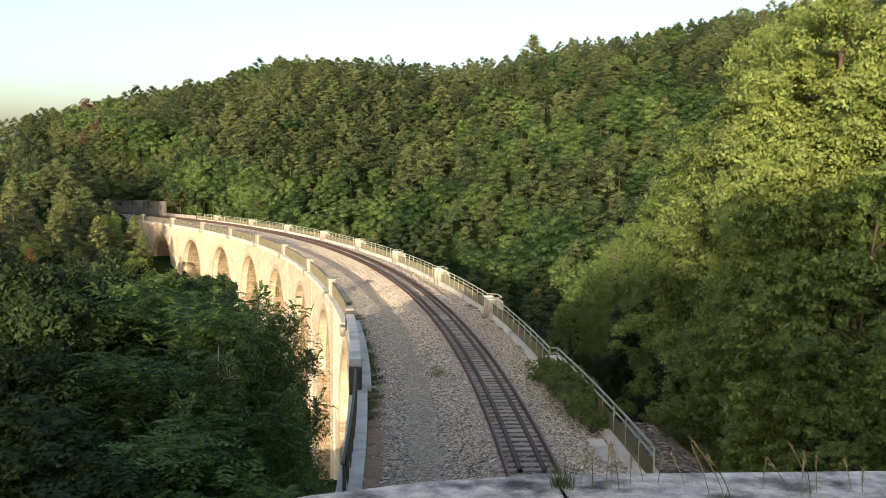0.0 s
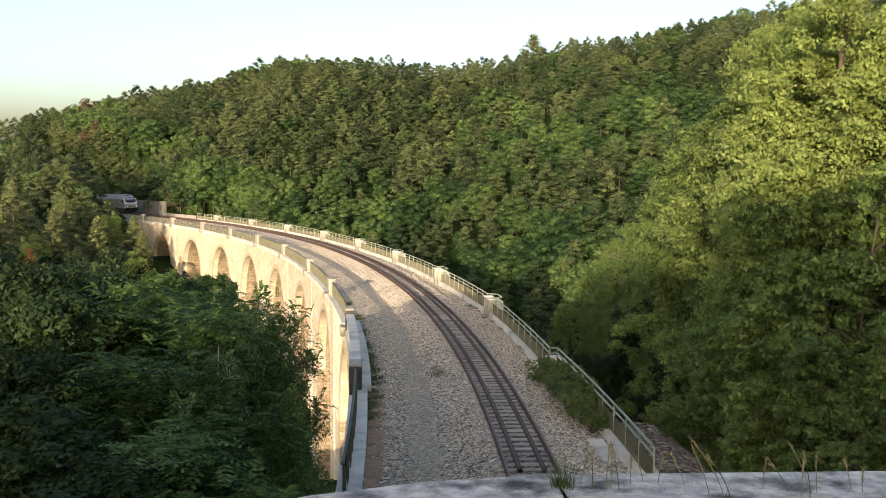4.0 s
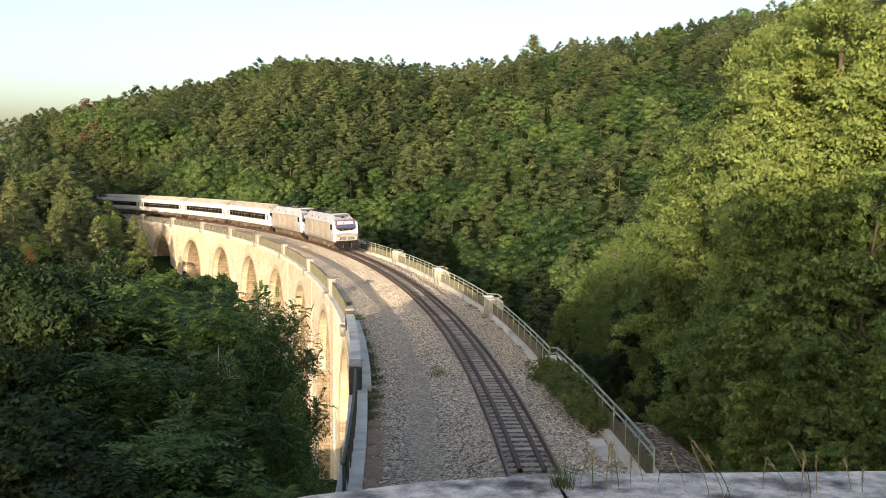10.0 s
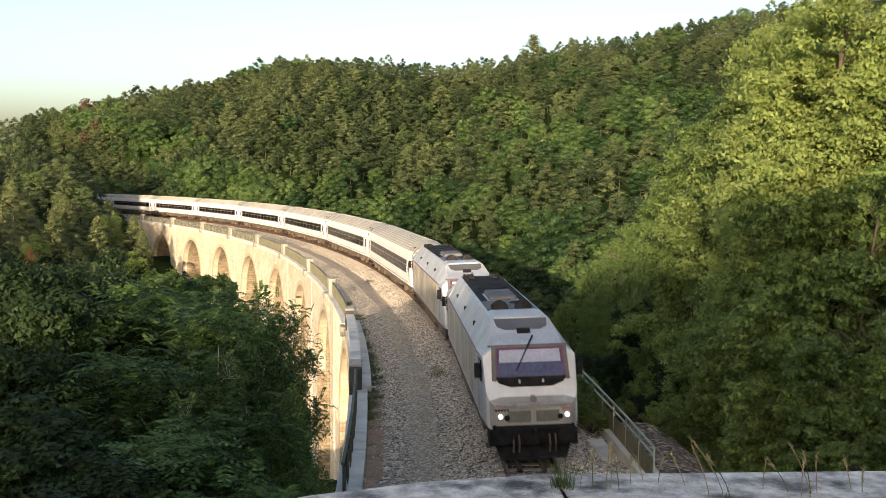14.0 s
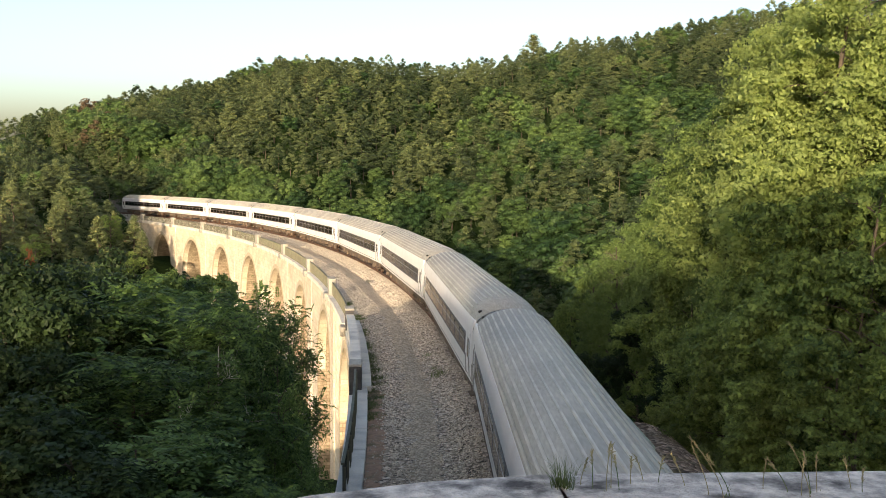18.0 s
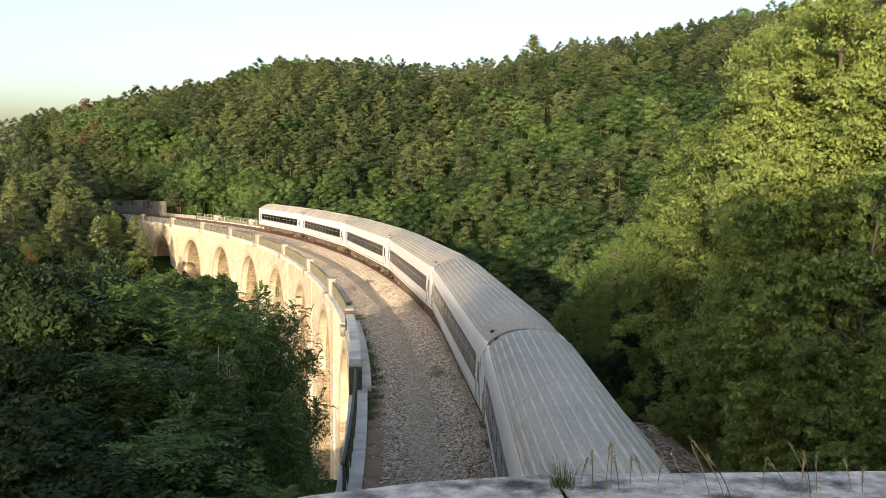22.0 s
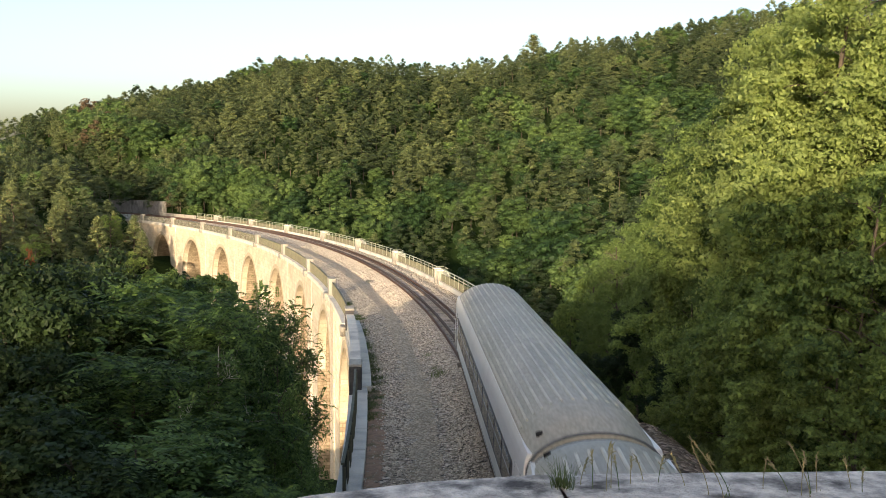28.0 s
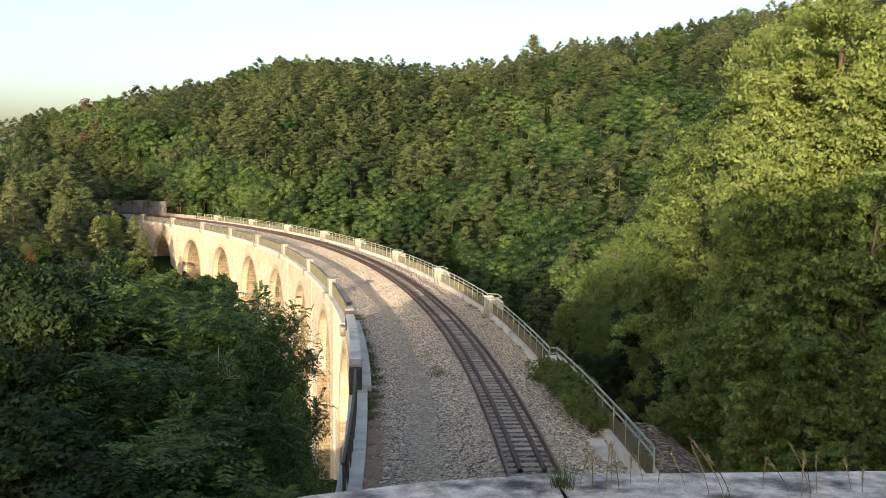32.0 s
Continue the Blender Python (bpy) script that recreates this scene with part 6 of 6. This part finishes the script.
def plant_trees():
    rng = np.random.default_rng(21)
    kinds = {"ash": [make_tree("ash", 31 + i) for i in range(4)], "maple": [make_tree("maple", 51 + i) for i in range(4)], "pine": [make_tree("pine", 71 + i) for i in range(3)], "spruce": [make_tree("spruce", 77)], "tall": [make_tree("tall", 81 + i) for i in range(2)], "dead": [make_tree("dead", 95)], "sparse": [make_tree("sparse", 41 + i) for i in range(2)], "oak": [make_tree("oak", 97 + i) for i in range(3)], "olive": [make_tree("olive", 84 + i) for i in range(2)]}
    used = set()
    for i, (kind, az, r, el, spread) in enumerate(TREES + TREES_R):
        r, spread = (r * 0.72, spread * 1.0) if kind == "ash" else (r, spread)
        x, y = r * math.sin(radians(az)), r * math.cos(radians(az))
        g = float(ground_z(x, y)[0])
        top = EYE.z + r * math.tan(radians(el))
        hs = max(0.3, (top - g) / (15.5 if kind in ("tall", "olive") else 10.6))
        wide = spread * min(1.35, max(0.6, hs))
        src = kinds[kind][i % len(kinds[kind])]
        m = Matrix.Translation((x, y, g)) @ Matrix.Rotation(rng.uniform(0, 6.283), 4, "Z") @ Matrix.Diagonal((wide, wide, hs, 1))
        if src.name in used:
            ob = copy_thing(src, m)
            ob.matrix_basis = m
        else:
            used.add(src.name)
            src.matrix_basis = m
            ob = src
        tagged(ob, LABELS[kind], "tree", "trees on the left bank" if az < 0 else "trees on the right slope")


plant_trees()


# ---- shrubs, weeds and grass ----
def make_shrub(seed, mat, n=2600, leaf=0.085):
    """A low leafy shrub of several stems, 2 m high and wide."""
    rng = np.random.default_rng(seed)
    th = empty("shrub")
    segs, tips = [], []
    for k in range(16):
        a, q = rng.uniform(0, 6.283), rng.uniform(0.3, 1.0)
        e = Vector((math.cos(a) * q, math.sin(a) * q, rng.uniform(0.7, 1.8) * (1.15 - 0.45 * q)))
        m = e * 0.5 + Vector((0, 0, 0.15))
        segs += [((0, 0, -0.2), m, 0.025, 0.016), (m, e, 0.016, 0.005)]
        tips += [(e, e), (m.lerp(e, 0.5), e), (m, e)]
    part("trunk", branch_mesh(segs), None, th)
    v, f, shade = clump_leaves(rng, tips, n // 48, 0.2, 0.4, leaf, np.array([0, 0, 0.4]))
    part("foliage", mesh_np("foliage", v, f, mat, shade), None, th)
    return th


def blade_mesh(rng, n, h, spread, width, lean, mat):
    """A tuft of bent, tapering blades."""
    V, F = [], []
    for k in range(n):
        a = rng.uniform(0, 6.283)
        hh = h * rng.uniform(0.5, 1.0)
        p = Vector((rng.normal(0, spread), rng.normal(0, spread), -0.01))
        d = Vector((math.cos(a), math.sin(a), 0))
        w = Vector((-d.y, d.x, 0)) * width
        b = len(V)
        ln = lean * rng.uniform(0.2, 1.0)
        for i in range(4):
            t = i / 3
            c = p + d * (ln * hh * t * t) + Vector((0, 0, hh * t * (1 - 0.25 * ln * t)))
            ww = w * (1 - 0.9 * t)
            V += [tuple(c - ww), tuple(c + ww)]
        for i in range(3):
            F.append((b + 2 * i, b + 2 * i + 1, b + 2 * i + 3, b + 2 * i + 2))
    return mesh_np("grass_clump", np.array(V), np.array(F), mat)


def drop(x, y):
    return float(ground_z(x, y)[0])


def make_small():
    rng = np.random.default_rng(8)
    shrubs = [make_shrub(91 + i, LEAF_SHRUB, 4600, 0.06) for i in range(3)]
    used = set()

    def put(k, m, label, group):
        src = shrubs[k % 3]
        if src.name in used:
            ob = copy_thing(src, m)
            ob.matrix_basis = m
        else:
            used.add(src.name)
            src.matrix_basis = m
            ob = src
        tagged(ob, label, "shrub", group)
    # beside the right railing, rooted in the ballast edge
    for k, (s, o, q) in enumerate([(46.2, 2.75, 0.5), (44.4, 2.7, 0.78), (42.4, 2.85, 0.62), (40.9, 2.8, 0.8), (39.4, 2.75, 0.9), (37.9, 2.8, 0.75), (36.6, 2.85, 0.6), (43.4, 2.95, 0.7)]):
        put(k, tmat(s, o, -0.5) @ Matrix.Rotation(k * 1.7, 4, "Z") @ Matrix.Diagonal((q, q * 1.3, q * 0.95, 1)), "green shrub growing at the ballast edge by the railing", "shrubs by the railing")
    for k, (s, o, q) in enumerate([(28.2, -8.0, 1.2), (30.0, -8.4, 1.3), (26.6, -7.8, 1.1), (29.0, -9.6, 1.5), (31.5, -8.6, 1.4), (27.4, -9.2, 1.3), (33.0, -9.2, 1.5)]):
        p = tp(s, o)
        put(k, Matrix.Translation((p[0], p[1], drop(p[0], p[1]))) @ Matrix.Rotation(k * 1.3, 4, "Z") @ Matrix.Diagonal((q, q, q, 1)), "dense green shrub in the undergrowth of the bank", "undergrowth")
    # undergrowth of both banks
    for k in range(44):
        left = k % 2 == 0
        az = rng.uniform(-26, -10.5) if left else rng.uniform(11.5, 24)
        r = rng.uniform(17, 30) if left else rng.uniform(23, 46)
        x, y = r * math.sin(radians(az)), r * math.cos(radians(az))
        s, o = near_track(x, y)
        if abs(float(o[0])) < 7.6:
            continue
        q = rng.uniform(1.1, 1.9)
        put(k, Matrix.Translation((x, y, drop(x, y))) @ Matrix.Rotation(k * 1.1, 4, "Z") @ Matrix.Diagonal((q, q, q, 1)), "dense green shrub in the undergrowth of the bank", "undergrowth")
    # weeds on the ballast
    tufts = [blade_mesh(rng, 70, 0.4, 0.16, 0.011, 0.9, GRASS) for _ in range(3)]
    places = [(31.6, -1.05, 1.0), (33.0, -0.98, 0.6), (46.5, -1.75, 1.5), (46.9, -1.85, 1.3), (48.5, -1.9, 0.9), (52.0, -2.0, 0.8), (40.5, -1.15, 0.55), (89.5, -2.3, 1.0), (34.5, -1.2, 0.5)]
    for k in range(80):
        c = (39.5, 41.5, 44.2, 46.5, 49.0, 52.5, 56.0, 61.0, 67.0, 74.0)[k % 10]
        places.append((rng.normal(c, 1.1), -4.95 + abs(rng.normal(0.0, 0.22)), rng.uniform(0.6, 1.3)))
    for k in range(10):
        places.append((rng.uniform(50, 72), 2.75 + rng.uniform(0, 0.3), rng.uniform(0.4, 0.8)))
    for k, (s, o, q) in enumerate(places):
        o = o + (float(wall_shift(s)) - 0.9 if o < -4 else 0)
        ob = empty("weed")
        bl = new("grass_clump", tufts[k % 3])
        bl.parent = ob
        tagged(bl, kind="stuff")
        ob.matrix_basis = tmat(s, o, -0.53 if o < -2 else -0.42) @ Matrix.Rotation(k * 2.1, 4, "Z") @ Matrix.Diagonal((q, q, q * (0.5 if o < -4 else 0.8), 1))
        tagged(ob, "tuft of green weeds between the ballast stones", "weed", "weeds on the ballast")
    # bare reddish earth along the left kerb
    v, f = sweep_np([(-5.88, -0.53), (-5.65, -0.5), (-5.4, -0.51), (-5.12, -0.575)], 27, 44.5, 0.3, closed=False, jitter=0.028, shift=wall_shift)
    tagged(new("bare_earth", mesh_np("bare_earth", v, f, REDEARTH, smooth=True)), "strip of bare reddish earth beside the kerb", "earth", kind="structure")
    # stony shoulder of the embankment outside the railing's near end
    v, f = sweep_np([(3.52, -0.7), (4.2, -0.62), (5.2, -0.66), (6.0, -0.95), (7.0, -1.9), (8.2, -3.2), (9.4, -4.6)], 18, 38.5, 0.45, closed=False, jitter=0.07)
    tagged(new("embankment", mesh_np("embankment", v, f, SCREE, smooth=True)), "brown stony shoulder of the embankment", "embankment", kind="structure")
    for k, (s, o, z, q) in enumerate([(35.0, 6.6, -1.8, 0.7), (37.5, 6.2, -1.4, 0.55), (33.0, 7.0, -2.2, 0.9), (39.5, 5.9, -1.3, 0.6), (31.0, 6.4, -1.6, 0.7), (36.0, 7.8, -3.0, 1.0), (40.5, 4.9, -1.0, 0.45), (33.6, 8.4, -3.6, 1.1), (38.6, 7.4, -2.6, 0.9)]):
        put(k, tmat(s, o, z) @ Matrix.Rotation(k * 1.9, 4, "Z") @ Matrix.Diagonal((q, q, q, 1)), "low green shrub on the stony embankment", "shrubs on the embankment")
    # pale rubble slab at the right end
    ob = part("concrete_slab", bbox(-0.28, 0.3, -1.3, 1.3, -0.62, -0.46, bevel=0.04), STONE_PALE)
    ob.matrix_basis = tmat(34.2, 2.75, 0)
    tagged(ob, "broken pale concrete slab at the railing's foot", "slab")
    # tuft in the joint of the bridge wall, and tall dry grasses in front of it
    top = EYE.z - 0.681
    tuft = tagged(empty("grass_tuft", Matrix.Translation((0.25, 2.13, top - 0.015))), "tuft of green grass in a joint of the wall", "grass")
    part("grass_clump", blade_mesh(rng, 110, 0.095, 0.013, 0.0014, 0.7, GRASS), None, tuft)
    stalks = [(0.308, 2.12, 0.075, 0.0), (0.332, 2.1, 0.1, 0.1), (0.345, 2.12, 0.092, 0.05), (0.36, 2.11, 0.068, -0.1), (0.56, 2.06, 0.135, -0.52), (0.535, 2.08, 0.1, -0.3), (0.575, 2.07, 0.088, -0.5),
              (0.655, 2.12, 0.055, 0.2), (0.735, 2.07, 0.118, -0.34), (0.742, 2.09, 0.086, -0.1), (0.758, 2.1, 0.074, 0.05), (0.835, 2.12, 0.056, -0.1), (0.85, 2.1, 0.04, 0.2), (0.39, 2.15, 0.05, 0.1),
              (0.42, 2.17, 0.044, -0.2), (0.45, 2.16, 0.05, 0.25), (0.5, 2.14, 0.06, -0.35), (0.285, 2.14, 0.05, 0.3), (0.7, 2.1, 0.066, -0.5), (0.72, 2.08, 0.07, 0.15)]
    for k, (x, y, h, lean) in enumerate(stalks):
        h *= 0.82
        th = tagged(empty("grass_stalk", Matrix.Translation((x, y, top - 0.004))), "dry grass stalk with a seed head on the wall", "grass", "stalks on the wall")
        p = [Vector((lean * h * (i / 5) ** 1.6, 0.02 * i / 5, h * i / 5)) for i in range(6)]
        bm = bmesh.new()
        for a, b in zip(p, p[1:]):
            cyl(bm, a, b, 0.0011, 0.0008, seg=5)
        part("stalk", bm, STRAW if k % 3 else GRASS, th)
        bm = bmesh.new()
        d = (p[-1] - p[-2]).normalized()
        for j in range(14):
            c = p[-1] + d * (0.002 * j - 0.012)
            q = Vector((rng.normal(0, 0.0035), rng.normal(0, 0.0035), rng.normal(0, 0.003)))
            cyl(bm, c, c + q * 0.9 + d * 0.005, 0.0016, 0.0004, seg=4)
        part("seed_head", bm, STRAW, th)
        part("leaf_blade", blade_mesh(rng, 3, h * 0.45, 0.004, 0.0014, 0.9, GRASS), None, th)


def make_face_stones():
    """Dressed blocks of the near bays of the sunny face, each a little proud of the wall."""
    rng = np.random.default_rng(17)
    sizes = [0.94, 0.80, 1.06]
    blocks = [shared("stone_block", bbox(-0.02, 0.06, -w / 2 + 0.012, w / 2 - 0.012, 0.012, 0.408, bevel=0.012), BLOCK) for w in sizes]
    count = 0
    for row in range(19):
        z = -1.32 - 0.42 * row
        s = 62.0 + rng.uniform(0, 0.5)
        while s < 87.5 and count < 300:
            k = int(rng.integers(3))
            c = s + sizes[k] / 2
            s += sizes[k]
            if abs(c - 79.5) < 2.1 or any(math.hypot(c - a, max(0.0, z + 0.42 - (CROWN - ARCH_R))) < ARCH_R + 1.15 for a in viaduct_arch_s):
                continue
            ob = new("stone_block", blocks[k])
            ob.parent = viaduct
            ob.matrix_basis = tmat(c, FACE_L + float(wall_shift(c)) + rng.uniform(-0.008, 0.008), z) @ Matrix.Rotation(-0.0155 * (c < 80), 4, "Z")
            count += 1


REDEARTH = surface("reddish_earth", (0.46, 0.29, 0.185), (0.33, 0.215, 0.145), 4.0, 0.95, 0.6, fine=18, c3=(0.17, 0.15, 0.075), stain=0.5, distance=0.03)
make_small()
make_face_stones()


# ---- what moves ----
def motions():
    times = [0.5 * i for i in range(65)]
    for ob, ds, half in VEHICLES:
        walk(ob, [(t, vehicle_pose(train_at(t) + ds, half)) for t in times])


motions()
